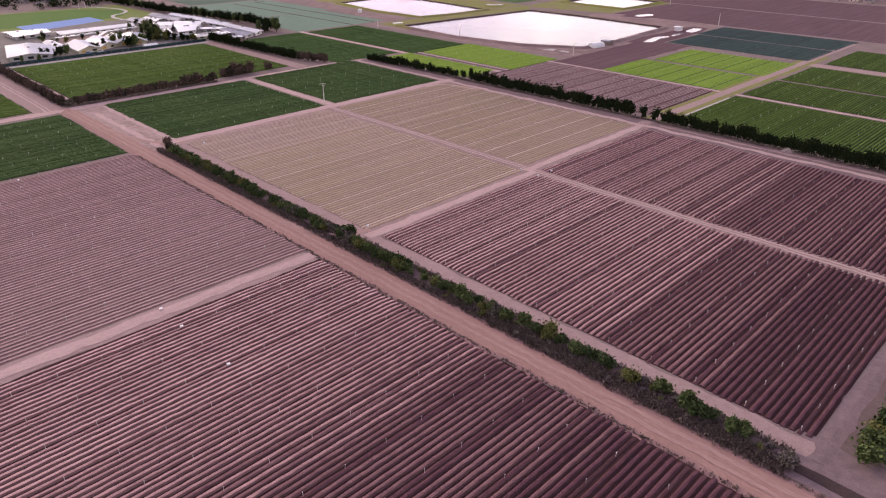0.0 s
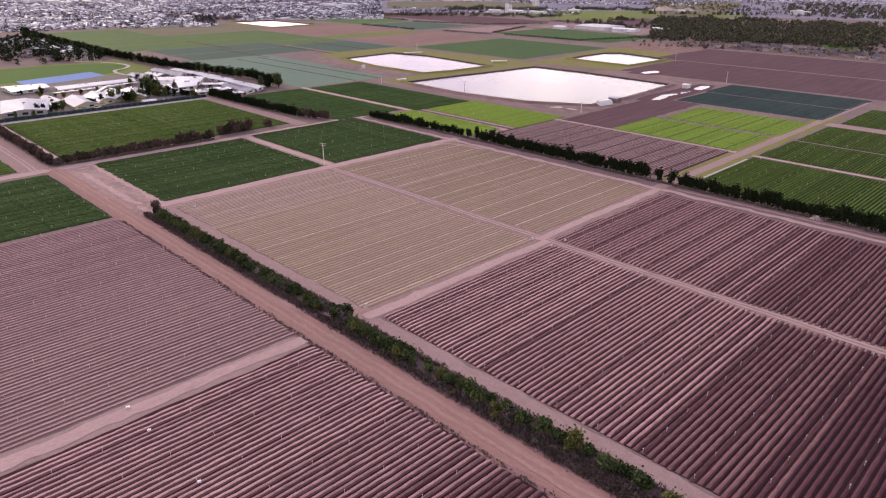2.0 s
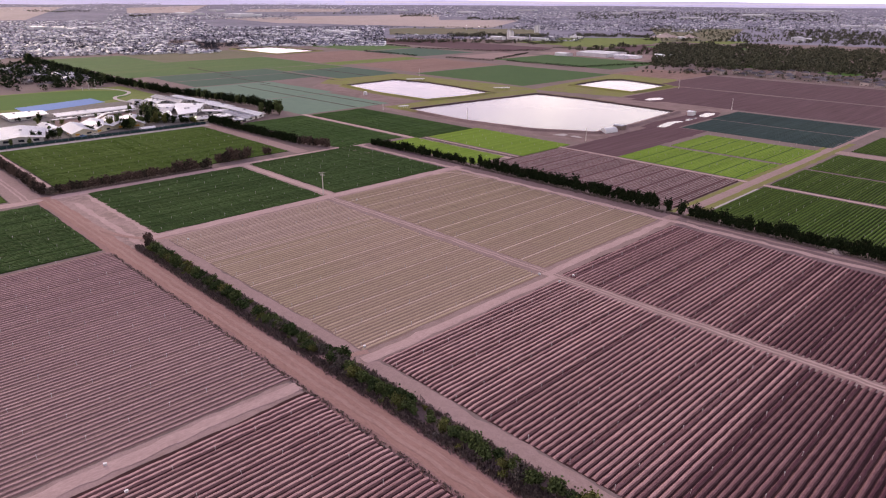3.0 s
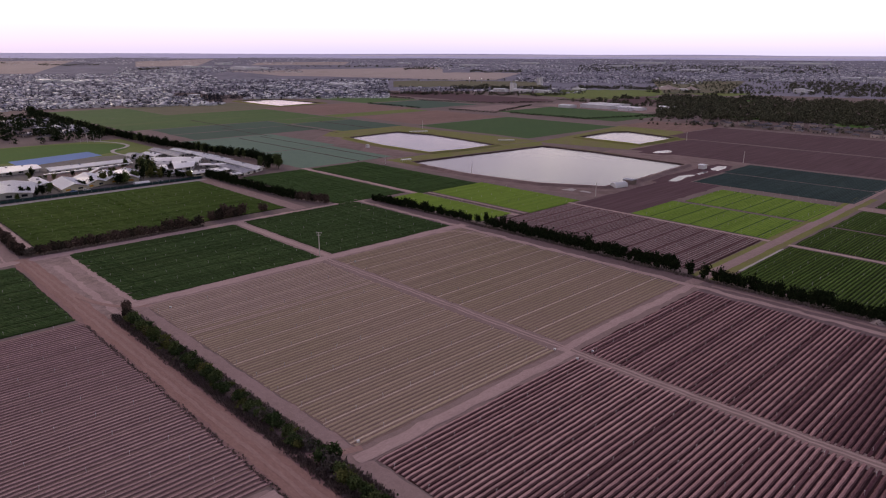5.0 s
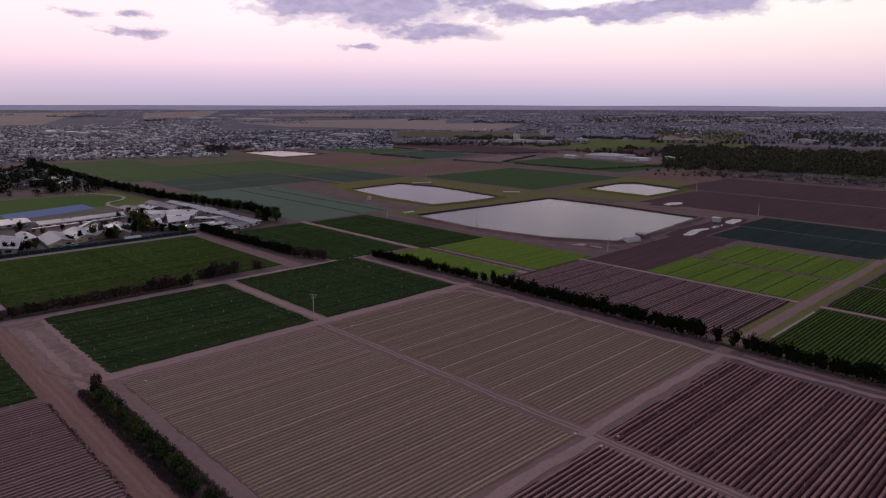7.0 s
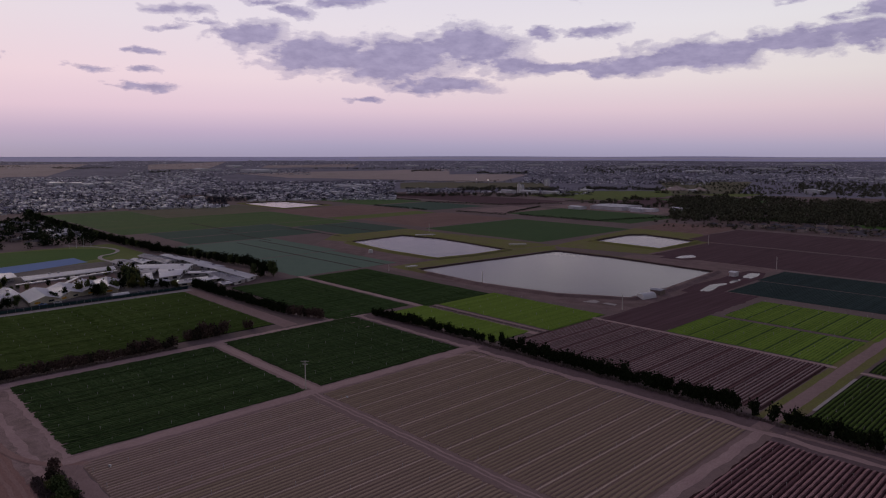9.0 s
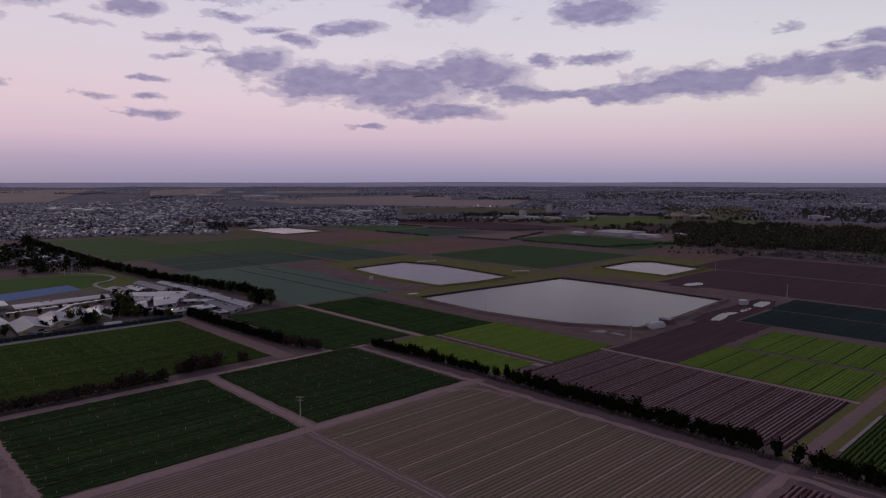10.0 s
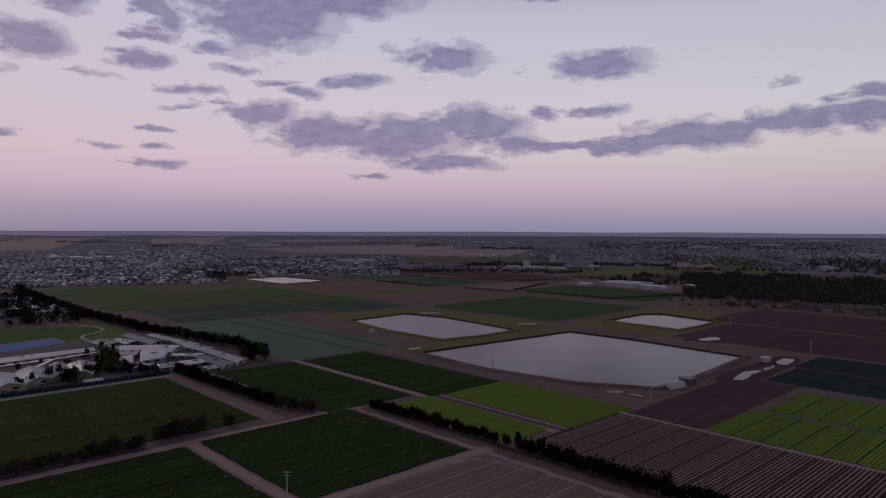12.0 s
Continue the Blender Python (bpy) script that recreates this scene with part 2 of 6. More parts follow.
M["leaf_dark"] = material("leaf_dark", (0.02, 0.032, 0.014), (0.028, 0.038, 0.016), (0.016, 0.026, 0.012), big=0.2, mid=0.8, fine=3, per_island=0.8, bump=0, rough=0.75)
M["leaf_deep"] = material("leaf_deep", (0.056, 0.084, 0.0336), (0.077, 0.101, 0.0392), (0.042, 0.0644, 0.028), big=0.2, mid=0.8, fine=3, per_island=0.8, bump=0, rough=0.75)
M["leaf_brown"] = material("leaf_brown", (0.06, 0.05, 0.042), (0.045, 0.042, 0.03), (0.085, 0.065, 0.055), big=0.2, mid=0.8, fine=3, per_island=0.8, bump=0, rough=0.8)
M["leaf_red"] = material("leaf_red", (0.125, 0.088, 0.077), (0.085, 0.07, 0.05), (0.16, 0.11, 0.1), big=0.2, mid=0.8, fine=3, per_island=0.8, bump=0, rough=0.8)
M["leaf_pale"] = material("leaf_pale", (0.12, 0.138, 0.048), (0.168, 0.15, 0.048), (0.096, 0.114, 0.042), big=0.2, mid=0.8, fine=3, per_island=0.8, bump=0, rough=0.8)
M["dry_grass"] = material("dry_grass", (0.21, 0.165, 0.15), (0.14, 0.118, 0.1), (0.27, 0.215, 0.195), big=0.2, mid=0.8, fine=3, per_island=0.7, bump=0)
M["bark"] = material("bark", (0.10, 0.075, 0.06), (0.08, 0.06, 0.05), big=1, mid=4, fine=12)
M["water"] = material("water", (0.125, 0.104, 0.124), (0.114, 0.094, 0.113), (0.132, 0.112, 0.131), big=0.01, mid=0.03, fine=0.4, rough=0.15, bump=0.03, bump_dist=0.02, spec=0.04, contrast=0.3)
M["court_blue"] = material("court_blue", (0.17, 0.27, 0.53), (0.15, 0.24, 0.48), (0.2, 0.31, 0.57), big=0.05, mid=0.3, fine=2, contrast=0.6, rough=0.8)
M["white_paint"] = material("white_paint", (0.78, 0.77, 0.78), (0.7, 0.7, 0.72), (0.74, 0.73, 0.74), big=0.2, mid=1, fine=5, bump=0, contrast=0.4, rough=0.5, spec=0.3)
M["white_roof"] = material("white_roof", (0.748, 0.743, 0.768), (0.644, 0.639, 0.675), (0.81, 0.806, 0.831), big=0.05, mid=0.3, fine=2, bump=0.1, contrast=0.6, per_object=0.25, rough=0.5, spec=0.22)
M["grey_roof"] = material("grey_roof", (0.309, 0.309, 0.356), (0.237, 0.237, 0.285), (0.38, 0.369, 0.416), big=0.05, mid=0.3, fine=2, bump=0.1, per_object=0.4, rough=0.5, spec=0.2)
M["blue_roof"] = material("blue_roof", (0.206, 0.316, 0.551), (0.179, 0.278, 0.497), (0.247, 0.354, 0.595), big=0.05, mid=0.3, fine=2, contrast=0.5, rough=0.7, spec=0.06)
M["wall"] = material("wall", (0.24, 0.19, 0.165), (0.18, 0.145, 0.13), (0.28, 0.23, 0.21), big=0.1, mid=0.5, fine=3, per_object=0.3)
M["glass_dark"] = material("glass_dark", (0.03, 0.035, 0.045), (0.04, 0.045, 0.055), big=0.3, mid=1, fine=4, rough=0.15, bump=0, spec=0.5)
# roofs and walls of the far houses, blue-grey to carry the distance haze
M["tile_roof"] = material("tile_roof", (0.2, 0.2, 0.262), (0.27, 0.267, 0.333), (0.13, 0.13, 0.175), big=0.05, mid=0.2, fine=1.5, per_island=0.9, per_object=0.6, rough=0.6, spec=0.15)
M["house_wall"] = material("house_wall", (0.72, 0.696, 0.768), (0.528, 0.504, 0.552), (0.85, 0.85, 0.85), big=0.02, mid=0.1, fine=1, per_island=0.8, per_object=0.5)
M["concrete"] = material("concrete", (0.46, 0.42, 0.40), (0.38, 0.34, 0.33), (0.52, 0.47, 0.45), big=0.1, mid=0.6, fine=4)
M["pole_wood"] = material("pole_wood", (0.725, 0.688, 0.65), (0.6, 0.562, 0.525), (0.8, 0.75, 0.712), big=0.5, mid=2, fine=10)
M["metal"] = material("metal", (0.42, 0.42, 0.44), (0.35, 0.35, 0.37), big=0.5, mid=2, fine=8, rough=0.45, metallic=0.6, spec=0.3)
M["pvc"] = material("pvc", (0.576, 0.544, 0.528), (0.496, 0.464, 0.448), big=0.3, mid=1, fine=6, rough=0.6, bump=0)
M["asphalt"] = material("asphalt", (0.07, 0.07, 0.08), (0.055, 0.055, 0.062), (0.09, 0.088, 0.095), big=0.05, mid=0.4, fine=3)
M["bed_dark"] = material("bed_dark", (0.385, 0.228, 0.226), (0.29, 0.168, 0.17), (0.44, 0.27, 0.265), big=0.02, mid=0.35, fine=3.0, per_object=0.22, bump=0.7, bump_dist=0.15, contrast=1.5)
# flank soil: damp, and its colour also holds the shade on the bed sides
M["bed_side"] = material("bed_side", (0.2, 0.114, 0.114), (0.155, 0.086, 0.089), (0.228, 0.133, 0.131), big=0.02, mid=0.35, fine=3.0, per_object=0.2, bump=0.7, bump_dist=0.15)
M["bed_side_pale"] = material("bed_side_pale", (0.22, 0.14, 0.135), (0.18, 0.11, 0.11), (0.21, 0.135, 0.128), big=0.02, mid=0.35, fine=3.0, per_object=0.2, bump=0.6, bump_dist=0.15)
M["bed_side_tan"] = material("bed_side_tan", (0.36, 0.256, 0.206), (0.31, 0.24, 0.158), (0.336, 0.25, 0.186), big=0.02, mid=0.35, fine=3.0, per_object=0.2)
# the bed soil again in two darker tones, edge dimming painted into the colour
M["bed_dim"] = material("bed_dim", (0.2, 0.107, 0.114), (0.145, 0.077, 0.084), (0.235, 0.132, 0.138), big=0.02, mid=0.35, fine=3.0, per_object=0.22, bump=0.7, bump_dist=0.15, contrast=1.5)
M["bed_dimmer"] = material("bed_dimmer", (0.108, 0.05, 0.062), (0.08, 0.037, 0.048), (0.128, 0.062, 0.074), big=0.02, mid=0.35, fine=3.0, per_object=0.22, bump=0.7, bump_dist=0.15, contrast=1.5)
M["lane"] = material("lane", (0.36, 0.228, 0.2), (0.315, 0.2, 0.176), (0.39, 0.258, 0.23), big=0.05, mid=0.4, fine=2.5, stretch=(0.3, 1, 1))
# soil under the leafy rows, near black: shade between plants put into its colour
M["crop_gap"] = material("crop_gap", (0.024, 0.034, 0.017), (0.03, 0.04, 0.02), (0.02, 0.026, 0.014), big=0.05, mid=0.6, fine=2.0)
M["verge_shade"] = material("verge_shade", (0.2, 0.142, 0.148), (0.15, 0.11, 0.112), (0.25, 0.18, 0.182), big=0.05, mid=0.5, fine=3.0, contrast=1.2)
M["soil_brown"] = material("soil_brown", (0.247, 0.155, 0.136), (0.196, 0.124, 0.108), (0.287, 0.19, 0.163), big=0.008, mid=0.3, fine=0.6, stretch=(1, 0.05, 1), contrast=1.3)
M["grass_light"] = material("grass_light", (0.16, 0.21, 0.062), (0.205, 0.22, 0.077), (0.13, 0.185, 0.053), big=0.02, mid=0.12, fine=0.8, stretch=(1, 0.3, 1), contrast=1.3)
M["pasture_dry"] = material("pasture_dry", (0.17, 0.155, 0.1), (0.13, 0.145, 0.085), (0.2, 0.165, 0.12), big=0.01, mid=0.06, fine=0.5, stretch=(1, 0.3, 1), contrast=1.3)
M["cream_wall"] = material("cream_wall", (0.6, 0.55, 0.45), (0.52, 0.47, 0.38), (0.66, 0.6, 0.5), big=0.1, mid=0.5, fine=3)
M["pale_wall"] = material("pale_wall", (0.62, 0.59, 0.6), (0.52, 0.49, 0.5), (0.68, 0.66, 0.66), big=0.1, mid=0.5, fine=3, per_object=0.3)
M["brick_wall"] = material("brick_wall", (0.34, 0.27, 0.24), (0.25, 0.19, 0.17), (0.45, 0.4, 0.38), big=0.02, mid=0.2, fine=2, per_object=0.9)
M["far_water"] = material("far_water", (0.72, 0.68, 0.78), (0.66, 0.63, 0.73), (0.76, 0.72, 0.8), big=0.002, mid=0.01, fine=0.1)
M["orange_panel"] = material("orange_panel", (0.62, 0.33, 0.06), (0.55, 0.28, 0.05), big=0.3, mid=1, fine=5)
M["shade_cloth"] = material("shade_cloth", (0.03, 0.06, 0.062), (0.04, 0.07, 0.07), (0.025, 0.05, 0.055), big=0.1, mid=0.6, fine=4)
M["paving"] = material("paving", (0.3, 0.21, 0.185), (0.24, 0.17, 0.15), (0.35, 0.26, 0.23), big=0.05, mid=0.4, fine=3)
M["verge_tan"] = material("verge_tan", (0.29, 0.206, 0.192), (0.235, 0.175, 0.155), (0.335, 0.24, 0.225), big=0.05, mid=0.5, fine=3.0, contrast=1.2)
M["strip_tan"] = material("strip_tan", (0.55, 0.424, 0.347), (0.495, 0.391, 0.308), (0.517, 0.407, 0.33), big=0.02, mid=0.3, fine=2.5, per_object=0.15)
# far trees, the leaf colour shifted to blue to imitate haze
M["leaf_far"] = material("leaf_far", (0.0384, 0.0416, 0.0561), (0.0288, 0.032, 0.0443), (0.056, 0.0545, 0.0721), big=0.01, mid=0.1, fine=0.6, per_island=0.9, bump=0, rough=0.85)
M["yard_grey"] = material("yard_grey", (0.2, 0.18, 0.165), (0.145, 0.14, 0.115), (0.26, 0.235, 0.225), big=0.05, mid=0.3, fine=2, contrast=1.3)
# far ground, tinted blue-grey: distance haze goes into the base colour
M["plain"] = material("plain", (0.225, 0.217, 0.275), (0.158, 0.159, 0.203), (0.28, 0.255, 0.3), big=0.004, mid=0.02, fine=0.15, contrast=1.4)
M["crop_sea"] = material("crop_sea", (0.0828, 0.129, 0.0966), (0.0922, 0.142, 0.103), (0.0698, 0.111, 0.0861), big=0.012, mid=0.12, fine=0.9, bump=0.5, bump_dist=0.2)
M["soil_pale"] = material("soil_pale", (0.3, 0.21, 0.2), (0.24, 0.168, 0.158), (0.34, 0.248, 0.235), big=0.008, mid=0.3, fine=0.6, stretch=(1, 0.05, 1), contrast=1.2)
M["shed_roof"] = material("shed_roof", (0.468, 0.455, 0.494), (0.39, 0.377, 0.416), (0.52, 0.507, 0.546), big=0.05, mid=0.3, fine=2, bump=0.1, rough=0.5, spec=0.25)
M["lamp_glow"] = bpy.data.materials.new("lamp_glow")
M["lamp_glow"].use_nodes = True
_b = M["lamp_glow"].node_tree.nodes["Principled BSDF"]
_b.inputs["Emission Color"].default_value = (1.0, 0.95, 0.85, 1)
_b.inputs["Emission Strength"].default_value = 5.0
M["crop_far"] = material("crop_far", (0.069, 0.127, 0.0494), (0.0839, 0.141, 0.0529), (0.0552, 0.103, 0.0425), big=0.02, mid=0.15, fine=0.9)
M["roof_dark"] = material("roof_dark", (0.0992, 0.088, 0.103), (0.0744, 0.0673, 0.0792), (0.124, 0.111, 0.127), big=0.05, mid=0.3, fine=2, per_object=0.9, rough=0.7, spec=0.06)
M["dirt_patch"] = material("dirt_patch", (0.33, 0.235, 0.222), (0.22, 0.165, 0.145), (0.42, 0.3, 0.283), big=0.06, mid=0.3, fine=2.0, contrast=1.5)
# flanks for the dimmed beds, darkened the same way in their colour
M["side_dim"] = material("side_dim", (0.135, 0.073, 0.077), (0.1, 0.054, 0.058), (0.155, 0.086, 0.088), big=0.02, mid=0.35, fine=3.0, per_object=0.2, bump=0.7, bump_dist=0.15)
M["side_dimmer"] = material("side_dimmer", (0.078, 0.04, 0.046), (0.058, 0.03, 0.035), (0.092, 0.049, 0.054), big=0.02, mid=0.35, fine=3.0, per_object=0.2, bump=0.7, bump_dist=0.15)
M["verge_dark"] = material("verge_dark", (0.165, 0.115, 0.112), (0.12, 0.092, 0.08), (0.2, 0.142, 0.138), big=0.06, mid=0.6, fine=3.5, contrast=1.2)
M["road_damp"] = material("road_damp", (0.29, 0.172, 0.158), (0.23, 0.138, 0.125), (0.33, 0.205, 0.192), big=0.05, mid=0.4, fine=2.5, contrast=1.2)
M["bank_mud"] = material("bank_mud", (0.065, 0.045, 0.043), (0.05, 0.036, 0.036), (0.085, 0.058, 0.054), big=0.03, mid=0.25, fine=1.5)
M["bed_pink"] = material("bed_pink", (0.451, 0.327, 0.293), (0.414, 0.307, 0.252), (0.432, 0.321, 0.284), big=0.018, mid=0.22, fine=2.5, per_object=0.16)
M["twig"] = material("twig", (0.155, 0.118, 0.112), (0.11, 0.088, 0.078), (0.2, 0.155, 0.148), big=0.2, mid=0.8, fine=3, per_island=0.8, bump=0)
M["leaf_grey"] = material("leaf_grey", (0.149, 0.127, 0.115), (0.103, 0.092, 0.0759), (0.19, 0.161, 0.147), big=0.2, mid=0.8, fine=3, per_island=0.8, bump=0, rough=0.85)
M["pasture"] = material("pasture", (0.0902, 0.165, 0.0558), (0.123, 0.165, 0.0675), (0.076, 0.145, 0.0504), big=0.006, mid=0.05, fine=0.5, stretch=(1, 0.2, 1), contrast=1.2)
M["leaf_wood"] = material("leaf_wood", (0.0837, 0.0905, 0.0611), (0.0607, 0.0702, 0.0468), (0.124, 0.116, 0.0806), big=0.02, mid=0.1, fine=0.6, per_island=1.2, bump=0, rough=0.85)
# land at the horizon, its pale blue standing in for distance haze
M["hazy_hill"] = material("hazy_hill", (0.641, 0.624, 0.844), (0.691, 0.666, 0.85), (0.583, 0.565, 0.776), big=0.002, mid=0.01, fine=0.1)


# ---------------------------------------------------------------- mesh helpers
def mesh(name, verts, faces, mat, smooth=False):
    me = bpy.data.meshes.new(name)
    me.from_pydata(verts, [], faces)
    for m in mat if isinstance(mat, (list, tuple)) else [mat]:
        me.materials.append(M[m])
    if smooth:
        me.shade_smooth()
    me.update()
    return me


def solid(name, verts, faces, mat, parent=None, label="", smooth=False):
    """One mesh object, a part of its parent if there is one."""
    ob = new(name, mesh(name, verts, faces, mat, smooth))
    ob.parent = parent
    return tagged(ob, label)


def empty(name, x, y, z=0.0, rz=0.0):
    ob = new(name)
    ob.matrix_basis = pose(x, y, z, 0, 0, rz)
    ob.empty_display_size = 0.2
    return ob


class Lump:
    """Collects faces for one joined mesh."""

    def __init__(self):
        self.v, self.f = [], []

    def face_set(self, vs, fs):
        o = len(self.v)
        self.v.extend(vs)
        self.f.extend([tuple(i + o for i in f) for f in fs])

    def box(self, x0, x1, y0, y1, z0, z1):
        self.face_set([(x0, y0, z0), (x1, y0, z0), (x1, y1, z0), (x0, y1, z0), (x0, y0, z1), (x1, y0, z1), (x1, y1, z1), (x0, y1, z1)],
                      [(0, 3, 2, 1), (4, 5, 6, 7), (0, 1, 5, 4), (1, 2, 6, 5), (2, 3, 7, 6), (3, 0, 4, 7)])

    def tube(self, path, radii, n=6):
        rings = []
        for (p, r) in zip(path, radii):
            rings.append([(p[0] + r * math.cos(2 * math.pi * k / n), p[1] + r * math.sin(2 * math.pi * k / n), p[2]) for k in range(n)])
        vs = [v for ring in rings for v in ring]
        fs = [(i * n + k, i * n + (k + 1) % n, (i + 1) * n + (k + 1) % n, (i + 1) * n + k) for i in range(len(rings) - 1) for k in range(n)]
        fs.append(tuple(range((len(rings) - 1) * n, len(rings) * n)))
        self.face_set(vs, fs)

    def make(self, name, mat, parent=None, label="", smooth=False):
        return solid(name, self.v, self.f, mat, parent, label, smooth)


def sheet(name, x0, x1, y0, y1, z, mat, label, category, step=6.0, wob=0.5, kind="structure", crown=0.0, along="x"):
    """A flat patch with uneven edges."""
    nx, ny = max(2, int((x1 - x0) / step)), max(2, int((y1 - y0) / step))
    nx, ny = min(nx, 260 if ny < 8 else 60), min(ny, 260 if nx < 8 else 60)
    vs, fs = [], []
    for j in range(ny + 1):
        for i in range(nx + 1):
            x, y = x0 + (x1 - x0) * i / nx, y0 + (y1 - y0) * j / ny
            if i in (0, nx):
                x += wob * (0.6 * noise.noise((x * 0.11, y * 0.13, z * 40)) + 0.5 * noise.noise((x * 0.45, y * 0.45, z * 60)))
            if j in (0, ny):
                y += wob * (0.6 * noise.noise((x * 0.13, y * 0.11, 9 + z * 40)) + 0.5 * noise.noise((x * 0.45, y * 0.45, 5 + z * 60)))
            a = j / ny if along == "x" else i / nx
            vs.append((x, y, z + crown * math.sin(math.pi * a) * (1 - 0.5 * math.cos(6 * math.pi * a))))
    for j in range(ny):
        for i in range(nx):
            a = j * (nx + 1) + i
            fs.append((a, a + 1, a + nx + 2, a + nx + 1))
    ob = solid(name, vs, fs, mat)
    return tagged(ob, label, category, kind=kind)


def polygon(name, pts, z, mat, label, category, kind="structure"):
    ob = solid(name, [(x, y, z) for x, y in pts], [tuple(range(len(pts)))], mat)
    return tagged(ob, label, category, kind=kind)


# ---------------------------------------------------------------- ground
def build_ground():
    """One sheet: flat under the farms, rising a little towards the far horizon."""
    cx, cy = 100.0, 0.0
    radii = [0, 60, 150, 300, 500, 800, 1200, 1600, 2000, 2300, 2600, 2900, 3200, 3500, 3800, 4100, 4400, 4680]
    n = 120
    vs, fs = [(cx, cy, 0)], []
    for r in radii[1:]:
        h = 66.0 * max(0.0, (r - 2000) / 2680) ** 1.35
        for k in range(n):
            a = 2 * math.pi * k / n
            x, y = cx + r * math.cos(a), cy + r * math.sin(a)
            vs.append((x, y, h))
    for k in range(n):
        fs.append((0, 1 + k, 1 + (k + 1) % n))
    for i in range(len(radii) - 2):
        for k in range(n):
            a, b = 1 + i * n + k, 1 + i * n + (k + 1) % n
            fs.append((a, a + n, b + n, b))
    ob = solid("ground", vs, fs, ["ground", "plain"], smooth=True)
    # beyond 1500 m the ground takes the haze-tinted colour
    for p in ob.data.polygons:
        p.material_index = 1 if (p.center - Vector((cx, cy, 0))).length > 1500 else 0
    tagged(ob, "brown and dry grass farmland plain reaching the horizon", "ground", kind="structure")


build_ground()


def rise(x, y):
    """The ground's height at a place."""
    r = math.hypot(x - 100, y)
    return 66.0 * max(0.0, (r - 2000) / 2680) ** 1.35


# roads and tracks
def lanes(x0, x1, y0, y1, z, mat, along, gauge=1.9, width=0.85):
    """Two paler wheel lanes along the middle of a track."""
    c = (y0 + y1) / 2 if along == "x" else (x0 + x1) / 2
    for side in (-1, 1):
        m = c + side * gauge / 2
        if along == "x":
            sheet("wheel_lane", x0, x1, m - width / 2, m + width / 2, z, mat, "pale compacted wheel lane in the dirt track", "wheel lane", 2.5, 0.9)
        else:
            sheet("wheel_lane", m - width / 2, m + width / 2, y0, y1, z, mat, "pale compacted wheel lane in the dirt track", "wheel lane", 2.5, 0.9)


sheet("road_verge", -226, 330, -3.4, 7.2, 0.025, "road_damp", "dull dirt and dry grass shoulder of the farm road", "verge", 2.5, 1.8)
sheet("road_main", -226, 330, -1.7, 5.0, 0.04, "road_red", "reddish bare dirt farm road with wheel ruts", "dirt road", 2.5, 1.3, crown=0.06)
lanes(-224, 330, -0.6, 4.0, 0.15, "lane", "x", 2.4, 1.1)
sheet("track_left", -420, -224, -12.4, 1.2, 0.031, "verge", "wide dirt track beside a brown hedge", "dirt track", 3, 1.4)
lanes(-420, -222, -8.0, -3.4, 0.08, "road", "x", 2.0, 0.9)
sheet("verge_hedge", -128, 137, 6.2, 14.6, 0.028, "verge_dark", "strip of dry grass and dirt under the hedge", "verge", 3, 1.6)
sheet("track_hedge", -134, 134, 14.0, 19.0, 0.035, "verge", "narrow pale dirt track beside the hedge", "dirt track", 3, 1.6, crown=0.04)
sheet("track_cross_south", -3.0, 4.0, -190, -4, 0.035, "verge", "dull dirt track between ploughed fields", "dirt track", 3, 1.4, crown=0.05, along="y")
sheet("track_cross_south_lane", -1.6, 2.4, -190, -3, 0.13, "track", "pale compacted middle of the dirt track", "dirt track", 3, 1.6, along="y")
sheet("track_cross", -1.6, 5.2, 16, 100, 0.04, "verge_tan", "dull dirt track between planted fields", "dirt track", 3, 1.2, crown=0.05, along="y")
sheet("track_cross_far", -4.9, 2.6, 98, 190, 0.041, "verge_tan", "dull dirt track between planted fields", "dirt track", 3, 1.2, crown=0.05, along="y")
sheet("track_cross_lane", 0.4, 4.2, 16, 100, 0.135, "track", "pale compacted middle of the dirt track", "dirt track", 3, 1.4, along="y")
sheet("track_cross_lane_far", -3.2, 0.4, 98, 186, 0.137, "track", "pale compacted middle of the dirt track", "dirt track", 3, 1.4, along="y")
sheet("track_middle", -140, 140, 97.0, 103.4, 0.05, "verge_tan", "dull dirt track with two wheel ruts", "dirt track", 3, 1.4, crown=0.05)
lanes(-134, 134, 98.9, 102.2, 0.14, "road", "x", 1.7, 0.75)
sheet("track_west", -137.2, -129.6, 15, 192, 0.038, "verge", "wide dirt track beside the green crop", "dirt track", 3, 1.6, crown=0.05, along="y")
sheet("track_west_lane", -136.2, -131.2, 15, 190, 0.133, "track", "pale compacted middle of the dirt track", "dirt track", 3, 1.6, along="y")
sheet("track_pole", -226, -134, 101.0, 107.6, 0.034, "verge", "dirt track between two green fields", "dirt track", 3, 1.6, crown=0.04)
sheet("track_pole_lane", -224, -134, 102.4, 106.0, 0.115, "road", "pale compacted middle of the dirt track", "dirt track", 3, 1.0)
sheet("track_hedgerow", -225.5, -218.6, -60, 192, 0.033, "track", "pale dirt track beside a brown hedge", "dirt track", 3, 1.6, crown=0.05, along="y")
sheet("yard_dirt", -219, -126, 4, 21.5, 0.030, "dirt_patch", "worn dirt and dry grass patch beside the road", "ground", 3, 3.0)
sheet("yard_lane", -216, -128, 16.6, 19.8, 0.05, "track", "pale worn wheel lane across the dirt patch", "wheel lane", 2.5, 2.0)
sheet("yard_lane_south", -205, -126, 8.2, 10.8, 0.052, "track", "pale worn wheel lane across the dirt patch", "wheel lane", 2.5, 2.2)
